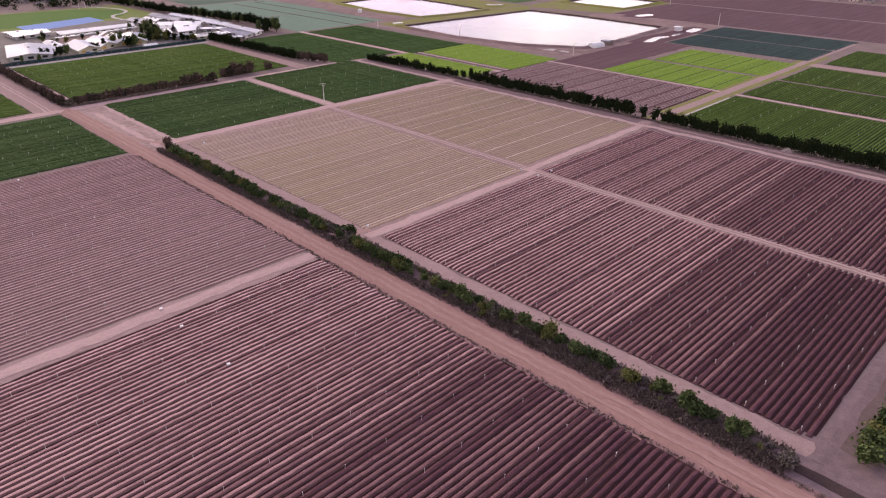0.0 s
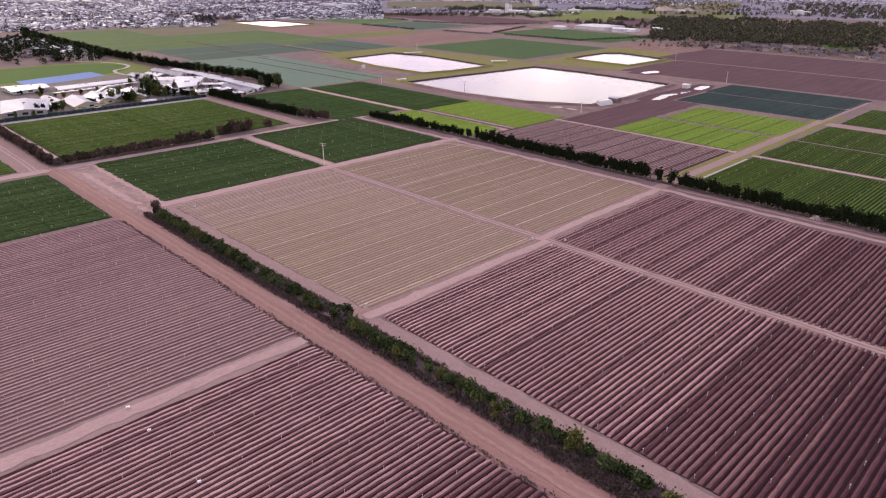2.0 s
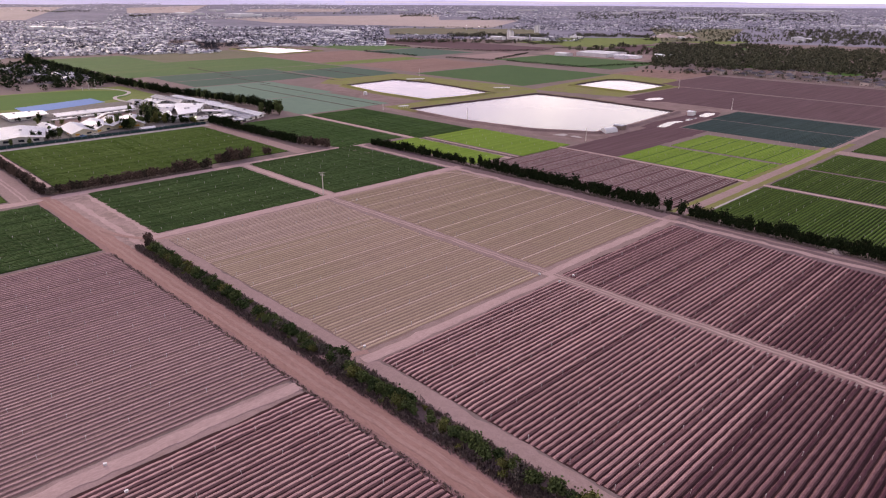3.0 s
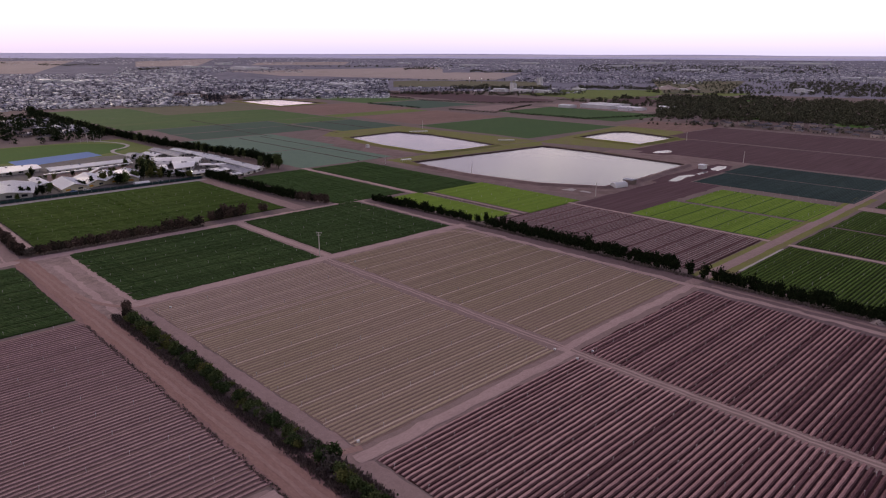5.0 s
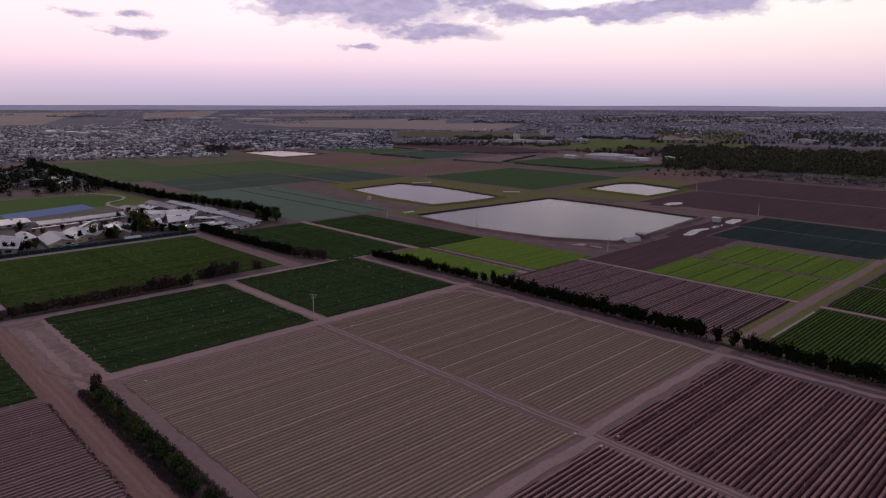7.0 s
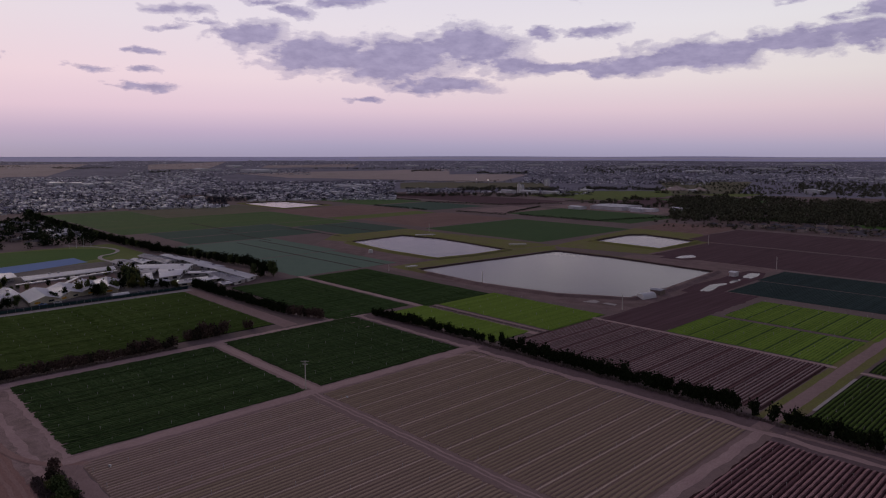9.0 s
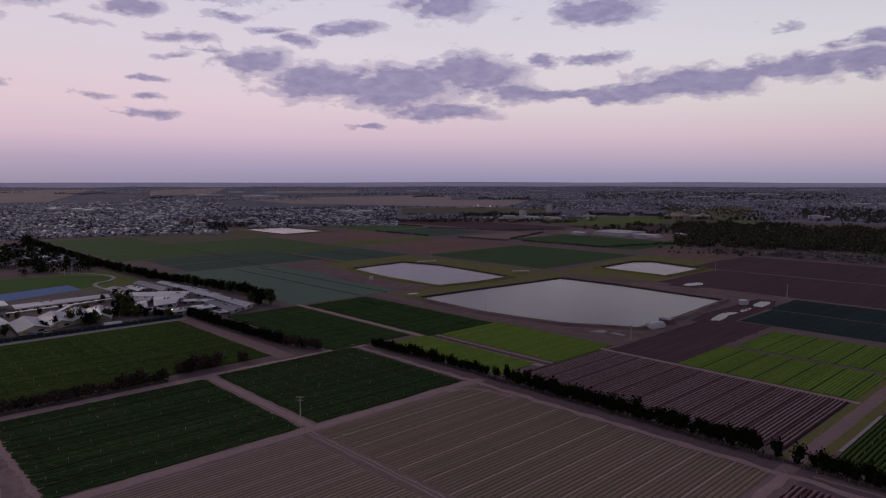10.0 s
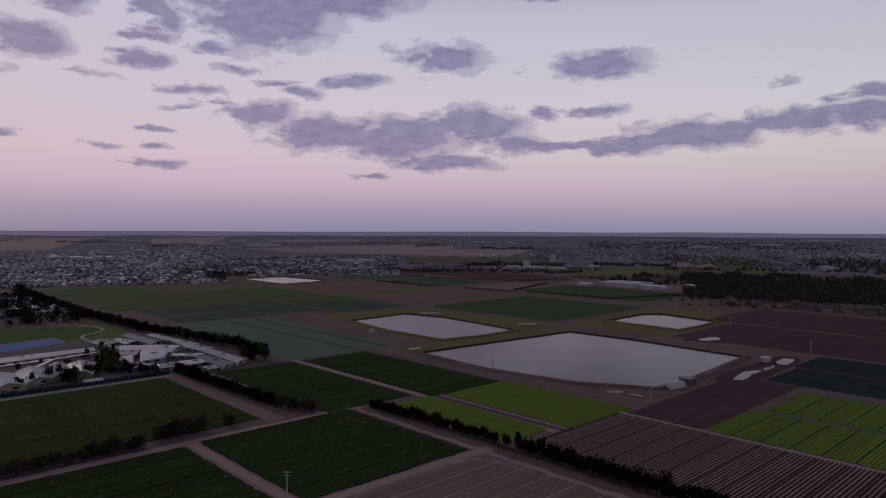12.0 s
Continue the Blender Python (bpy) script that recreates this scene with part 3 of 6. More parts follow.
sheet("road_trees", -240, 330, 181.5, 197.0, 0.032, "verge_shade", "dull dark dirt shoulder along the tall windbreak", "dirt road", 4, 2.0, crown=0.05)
sheet("road_trees_lane", -232, 330, 185.2, 188.2, 0.13, "road", "pale dirt lane along the tall windbreak", "dirt road", 3, 2.0)
sheet("road_trees_east", 4, 330, 190.8, 192.6, 0.128, "verge", "dull dirt lane along the tall windbreak", "dirt road", 3, 1.6)
sheet("verge_east", -8.6, 3.4, 199, 430, 0.036, "grass_bank", "yellow-green grass shoulder of the farm road", "grass", 3, 0.8)
sheet("road_east", -5.6, -0.4, 188, 500, 0.06, "verge", "pale dirt road between vegetable fields", "dirt road", 3, 0.7, crown=0.05, along="y")
# track end and corner: edge dimming put into a darker soil colour
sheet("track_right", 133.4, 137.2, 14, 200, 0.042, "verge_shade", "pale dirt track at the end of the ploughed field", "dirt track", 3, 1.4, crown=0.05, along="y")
sheet("dirt_corner", 129, 178, 7.2, 21, 0.032, "verge_shade", "reddish dirt at the track corner, dimmed in its colour", "dirt", 3, 2.5)
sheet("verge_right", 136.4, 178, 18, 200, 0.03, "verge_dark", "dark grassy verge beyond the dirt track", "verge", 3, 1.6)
sheet("track_north", -362, -228, 143.8, 153.2, 0.034, "verge", "dirt track between the crop and a windbreak", "dirt track", 3, 1.5)
sheet("track_far", -350, -128, 227.2, 231.2, 0.037, "road", "pale dirt track between green fields", "dirt track", 3, 1.0)
sheet("track_east_1", 3, 145, 276.4, 279.0, 0.055, "road", "pale dirt track between vegetable fields", "dirt track", 3, 0.8)
sheet("track_east_2", 3, 145, 388.0, 399.5, 0.056, "verge", "pale dirt track between vegetable fields", "dirt track", 3, 0.8)
sheet("track_stubble", -130, -6, 276.6, 279.8, 0.057, "road", "pale dirt track beside the harvested beds", "dirt track", 3, 0.8)
sheet("yard_ponds", -124, -86, 280, 402, 0.031, "soil_far", "dark bare soil beside the reservoir", "ground", 5, 2.0)
sheet("path_hedge", -420, -232, 6.8, 10.4, 0.044, "road", "pale dirt path beside the brown hedge", "path", 3, 1.2)


# ---------------------------------------------------------------- bedded fields
def ridge_mesh(name, length, top, base, height, mat, side, seed, step=1.7):
    """One raised soil bed of uneven section, from y = 0 to length."""
    r = random.Random(seed)
    n = max(4, int(length / step))
    vs, fs = [], []
    for i in range(n + 1):
        y = length * i / n
        k = 0.35 if i in (0, n) else 1.0
        w = noise.noise((seed * 3.1, y * 0.35, 0)) * 0.06
        h = height * k * (1 + 0.3 * noise.noise((seed, y * 0.8, 4)) + r.uniform(-0.1, 0.1))
        for dx, dz in ((-base / 2, -0.02), (-top / 2, h * 0.86), (-top * 0.1, h), (top / 2, h * 0.86), (base / 2, -0.02)):
            vs.append((dx + w + r.uniform(-0.06, 0.06), y, dz))
    for i in range(n):
        for j in range(4):
            a = i * 5 + j
            fs.append((a, a + 5, a + 6, a + 1))
    fs += [(0, 1, 2, 3, 4), tuple(n * 5 + j for j in (4, 3, 2, 1, 0))]
    me = mesh(name, vs, fs, [mat, side])
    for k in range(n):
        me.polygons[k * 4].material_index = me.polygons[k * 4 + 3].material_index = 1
    return me


def bed_field(name, x0, x1, y0, y1, first, period, mats, side, base_mat, label, top=0.62, base=1.2, height=0.40, beds=6, z=0.02):
    """A field of raised beds along y, with a low strip for a sprinkler line every period. mats: (from x, soil) plots of
    different tone.
    """
    field = sheet(name, x0, x1, y0, y1, z, base_mat, label, "ploughed field", 8, 0.3)
    length = y1 - y0 - 0.3
    flank = lambda m: {"bed_dimmer": "side_dimmer", "bed_dim": "side_dim"}.get(m, side)
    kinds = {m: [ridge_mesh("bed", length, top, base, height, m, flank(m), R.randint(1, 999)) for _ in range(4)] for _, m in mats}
    lows = {m: ridge_mesh("sprinkler_strip", length, 0.55, 1.05, height * 0.6, {"bed": "bed_dark", "bed_dark": "bed_dim", "bed_dim": "bed_dimmer", "bed_left": "bed_left", "bed_tan": "strip_tan", "bed_olive": "strip_tan", "bed_pink": "strip_tan"}.get(m, flank(m)), flank(m), R.randint(1, 999)) for _, m in mats}
    pitch = period / (beds + 1)
    k0 = math.floor((x0 - first) / period) - 1
    for k in range(k0, k0 + int((x1 - x0) / period) + 4):
        for j in range(beds + 1):
            x = first + k * period + j * pitch
            if not x0 + 0.4 < x < x1 - 0.4:
                continue
            soil = [m for a, m in mats if x + R.gauss(0, 6) >= a or a == mats[0][0]][-1]
            ob = new("sprinkler_strip" if j == 0 else "bed", lows[soil] if j == 0 else kinds[soil][R.randrange(4)])
            ob.parent = field
            ob.location = (x + R.uniform(-0.04, 0.04), y0 + 0.15 + R.uniform(-0.4, 0.4), z)
    return field


# dark soil towards the east, stepped darker to put edge light falloff into colour
EDGE_DIM = [(0, "bed"), (45, "bed_dark"), (82, "bed_dim"), (112, "bed_dimmer")]
bed_field("field_front", 4.0, 210, -180, -3.4, 10.55, 10.9, [(0, "bed"), (42, "bed_dark"), (70, "bed_dim"), (98, "bed_dimmer")], "bed_side", "furrow", "reddish brown ploughed field in raised straight beds")
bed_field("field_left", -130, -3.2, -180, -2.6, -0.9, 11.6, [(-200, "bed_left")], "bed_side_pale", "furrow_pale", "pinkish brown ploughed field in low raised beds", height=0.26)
bed_field("field_middle", 4.8, 133, 19.6, 98.6, 10.55, 10.9, EDGE_DIM, "bed_side", "furrow", "dark reddish ploughed field in raised straight beds")
bed_field("field_behind", 2.4, 133, 102.2, 182.4, 7.0, 10.9, [(0, "bed_dark"), (72, "bed_dim"), (112, "bed_dimmer")], "bed_side", "furrow", "dark purple-brown ploughed field in raised straight beds")
bed_field("field_tan", -130.0, -1.2, 19.3, 97.0, -4.6, 11.6, [(-200, "bed_pink"), (-88, "bed_tan")], "bed_side_tan", "furrow_pale", "tan field with young green seedlings in beds", height=0.15, top=0.8, base=1.3)
bed_field("field_tan_far", -129.4, -4.4, 103.4, 185.2, -4.6, 11.6, [(-200, "bed_olive")], "bed_side_tan", "furrow_pale", "olive tan field with young seedlings in beds", height=0.15, top=0.8, base=1.3)
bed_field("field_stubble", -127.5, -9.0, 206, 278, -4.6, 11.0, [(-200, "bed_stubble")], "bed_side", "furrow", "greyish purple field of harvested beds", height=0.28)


# ---------------------------------------------------------------- crops
CROPS = [0]


def crop_row_mesh(length, width, height, rough, step, mat):
    """One leafy crop row along y with an uneven top."""
    n = max(3, int(length / step))
    vs, fs = [], []
    for i in range(n + 1):
        y = length * i / n
        h = height * (0.3 if i in (0, n) else 1)
        w = width * (1 + rough * 0.4 * R.uniform(-1, 1))
        q = R.uniform(-0.06, 0.06)
        for dx, dz in ((-0.5, 0), (-0.33, R.uniform(0.75, 1) - rough * R.random()), (0.0, 1 - rough * R.random()), (0.33, R.uniform(0.75, 1) - rough * R.random()), (0.5, 0)):
            vs.append((q + w * dx, y + (R.uniform(-0.12, 0.12) * step if dz else 0), h * dz))
    for i in range(n):
        for j in range(4):
            a = i * 5 + j
            fs.append((a, a + 5, a + 6, a + 1))
    return mesh("crop_row", vs, fs, mat)


def crop(x0, x1, y0, y1, mat, label, pitch=1.6, height=0.35, width=1.2, step=1.15, gap_every=0, soil="furrow", rough=0.25, z=0.025):
    """A field of leafy crop rows along y on its soil."""
    CROPS[0] += 1
    field = sheet("crop_field_%d" % CROPS[0], x0 - 0.5, x1 + 0.5, y0 - 0.5, y1 + 0.5, z - 0.003, soil, label, "crop field", 6, 0.6)
    kinds = [crop_row_mesh(y1 - y0, width, height, rough, step, mat) for _ in range(4)]
    x, k = x0 + pitch / 2, 0
    while x < x1 - pitch / 3:
        k += 1
        ob = new("crop_row", kinds[R.randrange(4)])
        ob.parent = field
        ob.location = (x, y0 + R.uniform(-0.4, 0.4), z)
        x += pitch + (0.8 if gap_every and k % gap_every == 0 else 0)
    return field


LEAFY = dict(width=1.42, height=0.5, rough=0.42, gap_every=7)
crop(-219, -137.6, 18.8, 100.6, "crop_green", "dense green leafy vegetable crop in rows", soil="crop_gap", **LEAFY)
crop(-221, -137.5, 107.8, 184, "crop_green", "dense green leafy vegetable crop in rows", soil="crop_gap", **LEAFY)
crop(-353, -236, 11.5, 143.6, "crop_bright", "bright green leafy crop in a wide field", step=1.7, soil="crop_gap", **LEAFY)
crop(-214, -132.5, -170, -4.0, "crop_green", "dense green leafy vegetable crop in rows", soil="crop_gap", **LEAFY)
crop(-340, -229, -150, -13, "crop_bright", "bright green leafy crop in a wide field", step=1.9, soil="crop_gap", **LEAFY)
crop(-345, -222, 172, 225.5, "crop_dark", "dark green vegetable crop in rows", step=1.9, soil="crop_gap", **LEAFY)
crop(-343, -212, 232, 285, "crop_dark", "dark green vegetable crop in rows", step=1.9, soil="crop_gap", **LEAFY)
crop(-215, -133, 203, 231, "crop_lime", "pale lime green lettuce crop in rows", width=1.5, height=0.25, step=1.9, soil="crop_bright")
crop(-211, -127, 240, 289, "crop_lime", "pale lime green lettuce crop in rows", width=1.5, height=0.25, step=1.9, soil="crop_bright")
crop(-85.5, -8.5, 281.5, 331, "crop_lime", "pale lime green lettuce crop in rows", width=1.45, height=0.25, step=1.9, gap_every=7, soil="crop_dark")
crop(-80, -3.5, 336, 389, "crop_lime", "pale lime green lettuce crop in rows", width=1.45, height=0.25, step=1.9, gap_every=7, soil="crop_dark")
crop(5, 145, 205, 274.6, "crop_bright", "green vegetable crop in clear straight rows", width=1.05, height=0.5, soil="crop_gap", step=1.5)
crop(5.5, 145, 281, 329.5, "crop_bright", "green vegetable crop in clear straight rows", width=1.05, height=0.5, soil="crop_gap", step=1.5)
crop(6.5, 145, 333, 386.5, "crop_bright", "green vegetable crop in clear straight rows", width=1.05, height=0.5, soil="crop_gap", step=1.9)
crop(9, 145, 402, 470, "crop_bright", "green vegetable crop in clear straight rows", width=1.05, height=0.5, soil="crop_gap", step=2)
crop(-107, -2, 404, 456.5, "crop_blue", "blue-green cabbage crop in rows", width=1.4, height=0.35, step=2.4, soil="crop_blue")
crop(-110, -2, 459, 510, "crop_blue", "blue-green cabbage crop in rows", width=1.4, height=0.35, step=2.4, soil="crop_blue")
sheet("field_cabbage", -574, -448, 228, 330, 0.03, "crop_teal", "pale blue-green cabbage field", "field", 10, 1.5)
sheet("field_cabbage_near", -446, -350, 228, 322, 0.03, "crop_teal", "pale blue-green cabbage field", "field", 10, 1.5)


# ---------------------------------------------------------------- reservoirs
def reservoir(name, pts, crest, label, bank_mat, wide=7.0):
    """A dam: water held by a raised bank. pts run round the water's edge."""
    cx, cy = sum(p[0] for p in pts) / len(pts), sum(p[1] for p in pts) / len(pts)
    ring = []
    m = len(pts)
    for i in range(m):
        (xa, ya), (xb, yb) = pts[i], pts[(i + 1) % m]
        k = max(1, int(math.hypot(xb - xa, yb - ya) / 9))
        for j in range(k):
            ring.append((xa + (xb - xa) * j / k, ya + (yb - ya) * j / k))
    n = len(ring)
    rows = []
    for off, z in ((-1.5, -0.3), (1.6, crest * 0.8), (2.6, crest), (wide * 0.6, crest), (wide, 0.0)):
        row = []
        for x, y in ring:
            d = math.hypot(x - cx, y - cy)
            w = 0.8 * noise.noise((x * 0.05, y * 0.05, off))
            k = 1 + (off + w) / d * 1.25
            row.append((cx + (x - cx) * k, cy + (y - cy) * k, z + (0.12 * noise.noise((x * 0.1, y * 0.1, 3)) if z > 0 else 0)))
        rows.append(row)
    vs = [v for row in rows for v in row]
    fs = [(i * n + k, i * n + (k + 1) % n, (i + 1) * n + (k + 1) % n, (i + 1) * n + k) for i in range(len(rows) - 1) for k in range(n)]
    bank = solid(name + "_bank", vs, [tuple(reversed(f)) for f in fs], [bank_mat, "bank_mud"])
    bank.data.materials.append(M["grass_bank"])
    for p in bank.data.polygons:
        if p.index < n:
            p.material_index = 1
        elif p.index >= 2 * n and name == "reservoir_1" and (p.center.x < -299 or p.center.y > 470 and p.center.x < -215):
            p.material_index = 2
    tagged(bank, "raised earth bank round a farm reservoir", "bank", kind="structure")
    w = polygon(name, ring, 0.25, "water", label, "water")
    return w


reservoir("reservoir_1", [(-309, 311), (-302, 400), (-297, 471), (-240, 473), (-148, 466), (-141, 385), (-142, 338), (-181, 316), (-240, 307)], 1.3,
          "pale grey still water of a large farm reservoir", "bank_dirt")
reservoir("reservoir_2", [(-482, 373), (-488, 446), (-440, 455), (-338, 444), (-338, 400), (-344, 362), (-410, 362)], 1.3,
          "pale grey still water of a farm reservoir", "grass_bank")
reservoir("reservoir_3", [(-315, 560), (-318, 630), (-306, 645), (-242, 630), (-241, 555)], 1.5, "pale grey still water of a small farm reservoir", "grass_bank")
reservoir("reservoir_4", [(-1065, 548), (-1068, 630), (-925, 640), (-912, 545)], 1.5, "pale still water of a distant reservoir", "grass_bank", 9)

# ---------------------------------------------------------------- distant fields
FAR = [(-1045, -880, 222, 340, "pasture", "distant green pasture"), (-880, -708, 222, 500, "pasture", "distant green pasture"), (-1045, -880, 342, 530, "pasture_dry", "distant dry green and brown pasture"),
       (-705, -640, 246, 402, "crop_sea", "distant dark blue-green crop field"), (-637, -578, 246, 402, "crop_sea", "distant dark blue-green crop field"),
       (-652, -542, 407, 500, "crop_sea", "distant dark blue-green crop field"), (-705, -655, 405, 500, "pasture", "distant green pasture"),
       (-900, -728, 505, 690, "soil_brown", "distant brown ploughed field"), (-726, -682, 506, 676, "grass_light", "distant light green field"),
       (-678, -535, 524, 690, "soil_brown", "distant brown ploughed field"), (-528, -350, 514, 690, "crop_far", "distant dark green crop field"),
       (-1110, -880, 700, 832, "pasture", "distant green field beyond the reservoir"), (-868, -720, 700, 830, "crop_sea", "distant blue-green crop field"),
       (-690, -568, 738, 862, "soil_pale", "distant pale bare field"), (-600, -385, 745, 885, "crop_far", "distant dark green crop field"),
       (-1110, -690, 880, 1030, "soil_far", "distant purple-brown ploughed field"),
       (-228, 160, 518, 634, "soil_far", "distant purple-brown ploughed field"), (-258, 160, 640, 774, "soil_far", "distant purple-brown ploughed field"),
       (-355, -262, 700, 792, "soil_brown", "distant brown ploughed field"),
       (-640, -430, 895, 1010, "soil_pale", "bare dirt yard round distant farm sheds"), (-625, -525, 1015, 1255, "soil_far", "distant dark bare yard"),
       (-860, -640, 1110, 1400, "grass_light", "distant yellow-green paddock"), (-760, -520, 1405, 1540, "grass_light", "distant yellow-green paddock"), (-600, -420, 1190, 1320, "pasture", "distant green paddock between trees")]
for k, (x0, x1, y0, y1, mat, label) in enumerate(FAR):
    sheet("field_far_%d" % (k + 1), x0, x1, y0, y1, 0.03 + 0.002 * k, mat, label, "field", 20, 3)


# ---------------------------------------------------------------- trees
def crown_mesh(name, rx, ry, h0, h1, count, size, mat, seed, lobes=7, upright=False):
    """Many small leaf clumps in several overlapping lobes with gaps."""
    r = random.Random(seed)
    L = Lump()
    cs = []
    for _ in range(lobes):
        a, d = r.uniform(0, 6.28), r.uniform(0.1, 0.62)
        z = r.uniform(0.25, 0.8)
        cs.append((rx * d * math.cos(a), ry * d * math.sin(a), h0 + (h1 - h0) * z, r.uniform(0.4, 0.62)))
    cs.append((0, 0, h0 + (h1 - h0) * 0.55, 0.7))
    for _ in range(count):
        cx, cy, cz, s = cs[r.randrange(len(cs))]
        u, v, w = r.gauss(0, 1), r.gauss(0, 1), r.gauss(0, 1)
        d = math.sqrt(u * u + v * v + w * w) or 1
        q = s * (r.uniform(0.5, 1.0) if r.random() < (0.74 if upright else 0.88) else r.uniform(1.0, 1.6))
        x, y, z = cx + rx * q * u / d, cy + ry * q * v / d, cz + (h1 - h0) * 0.55 * q * w / d
        z = min(max(z, h0 * 0.6), h1 * 1.06)
        k = size * r.uniform(0.55, 1.35)
        e = Euler((r.uniform(-1.1, 1.1), r.uniform(-1.1, 1.1), r.uniform(0, 6.28)))
        if upright and r.random() < 0.75:
            e = Euler((math.pi / 2 + r.uniform(-0.4, 0.4), r.uniform(-0.35, 0.35) + math.pi / 2, r.uniform(0, 6.28)))
        m = e.to_matrix()
        pts = [m @ Vector(p) * k + Vector((x, y, z)) for p in ((-0.6, -0.35, 0), (0.1, -0.55, 0.12), (0.65, 0.05, 0), (0.05, 0.55, -0.12), (-0.55, 0.3, 0.1))]
        L.face_set([tuple(p) for p in pts], [(0, 1, 2), (0, 2, 3), (0, 3, 4)])
    return mesh(name, L.v, L.f, mat)


def trunk_mesh(name, h, r0, seed, limbs=4, spread=1.0):
    r = random.Random(seed)
    L = Lump()
    L.tube([(0, 0, -0.1), (r.uniform(-0.1, 0.1), 0, h * 0.4), (r.uniform(-0.2, 0.2), r.uniform(-0.2, 0.2), h * 0.8)], [r0, r0 * 0.75, r0 * 0.35], 7)
    for _ in range(limbs):
        a = r.uniform(0, 6.28)
        z = h * r.uniform(0.25, 0.55)
        L.tube([(0, 0, z), (spread * 0.45 * math.cos(a), spread * 0.45 * math.sin(a), z + h * 0.18), (spread * math.cos(a), spread * math.sin(a), z + h * 0.4)],
               [r0 * 0.5, r0 * 0.35, r0 * 0.12], 5)
    return mesh(name, L.v, L.f, "bark")


def tree_kind(name, rx, h, count, size, mat, seed, label, h0=0.25, trunk=0.16, category="tree", group=""):
    root = empty(name, 0, 0)
    t = new("trunk", trunk_mesh("trunk", h, trunk, seed, 4, rx * 0.6))
    t.parent = root
    c = new("crown", crown_mesh("crown", rx, rx * 0.85, h0 * h, h, count, size, mat, seed + 1, upright=group in ("brown hedge", "windbreak")))
    c.parent = root
    return tagged(root, label, category, group)


PROTO = []


def plant(kinds, x, y, s=1.0, sz=None):
    """A tree of one of the kinds, turned and scaled at random."""
    src = kinds[R.randrange(len(kinds))]
    c = copy_thing(src, pose(x, y, rise(x, y), 0, 0, R.uniform(0, 360)))
    c.scale = (s, s, sz or s)
    return c


def kinds_of(name, n, rx, h, count, size, mats, label, h0=0.25, trunk=0.16, category="tree", group="", seed=1):
    made = [tree_kind(name, rx * R.uniform(0.85, 1.15), h * R.uniform(0.85, 1.15), count, size, mats[k % len(mats)], seed * 50 + k * 3, label, h0, trunk, category, group) for k in range(n)]
    PROTO.extend(made)
    return made


bush = kinds_of("hedge_bush", 7, 2.7, 3.3, 760, 0.4, ["leaf", "leaf_deep", "leaf", "leaf_grey", "leaf", "leaf_deep", "leaf_pale"], "dark green dense hedge bush beside the dirt road", 0.04, 0.1, "bush", "roadside hedge", 1)
bush_pale = kinds_of("hedge_bush", 3, 1.5, 2.3, 380, 0.27, ["leaf_pale", "leaf_grey", "leaf_grey"], "pale olive dry hedge bush beside the dirt road", 0.03, 0.08, "bush", "roadside hedge", 2)
brown_bush = kinds_of("bare_bush", 4, 2.6, 5.4, 380, 0.68, ["leaf_red", "leaf_red", "leaf_brown", "leaf_red"], "brown leafless hedge bush between the crops", 0.03, 0.12, "bush", "brown hedge", 3)
wind_tree = kinds_of("windbreak_tree", 5, 3.0, 8.0, 520, 0.66, ["leaf_dark"], "dark green conifer windbreak tree", 0.03, 0.22, "tree", "windbreak", 4)
school_tree = kinds_of("garden_tree", 5, 3.6, 10.5, 440, 0.92, ["leaf_dark", "leaf", "leaf_dark", "leaf", "leaf_pale"], "rounded green tree beside the school buildings", 0.02, 0.3, "tree", "school trees", 5)
line_tree = kinds_of("shelter_tree", 4, 5.2, 11.0, 520, 1.02, ["leaf_dark", "leaf_dark", "leaf"], "dark tall shelter tree behind the school", 0.04, 0.35, "tree", "shelter belt", 6)

# roadside hedge: one uneven row of rounded bushes over grey scrub, single bushes towards the east end
x = -121.0
while x < 66:
    if not -8.5 < x < -4.5:
        k = R.uniform(0.56, 0.92)
        dip = 0.75 + 0.35 * noise.noise((x * 0.07, 2.0, 0.0))
        if R.random() < 0.85:
            plant(bush, x + R.uniform(-0.5, 0.5), 9.9 + R.uniform(-0.7, 0.9), k, k * R.uniform(0.95, 1.35) * dip * 1.25)
        if R.random() < 0.15:
            plant(bush, x + R.uniform(-0.8, 0.8), 11.6 + R.uniform(-0.4, 0.4), k * 0.7, k * R.uniform(0.6, 0.9))
        if R.random() < 0.6:
            plant(bush_pale, x + R.uniform(-0.8, 0.8), R.choice((7.6, 7.9, 12.4)) + R.uniform(-0.5, 0.5), R.uniform(0.5, 0.85), R.uniform(0.35, 0.7))
    x += R.uniform(1.6, 2.7)
for x, y, s in ((-3.0, 11.6, 1.2), (69, 10.8, 0.95), (72.6, 11.4, 0.8), (76.5, 11.2, 1.0), (79.5, 12.0, 0.7), (84, 11.2, 0.95), (87.5, 11.8, 0.75), (91.5, 11.5, 0.9), (98.6, 11.2, 0.9), (100.6, 12.1, 0.6), (105.2, 12.3, 0.85),
                (111.0, 11.6, 0.9), (113.4, 11.0, 0.95), (115.8, 11.9, 0.75), (120.6, 10.8, 0.85), (122.8, 11.6, 0.9), (132.2, 9.4, 0.95), (142.4, 20.6, 1.2), (141.8, 24.4, 1.3), (142.2, 28.6, 1.2), (141.6, 33, 1.2), (142, 38, 1.3), (141.5, 44, 1.2), (142.5, 51, 1.3), (141, 59, 1.2)):
    plant(bush, x, y, s, s * R.uniform(0.9, 1.15))
x = 62.0
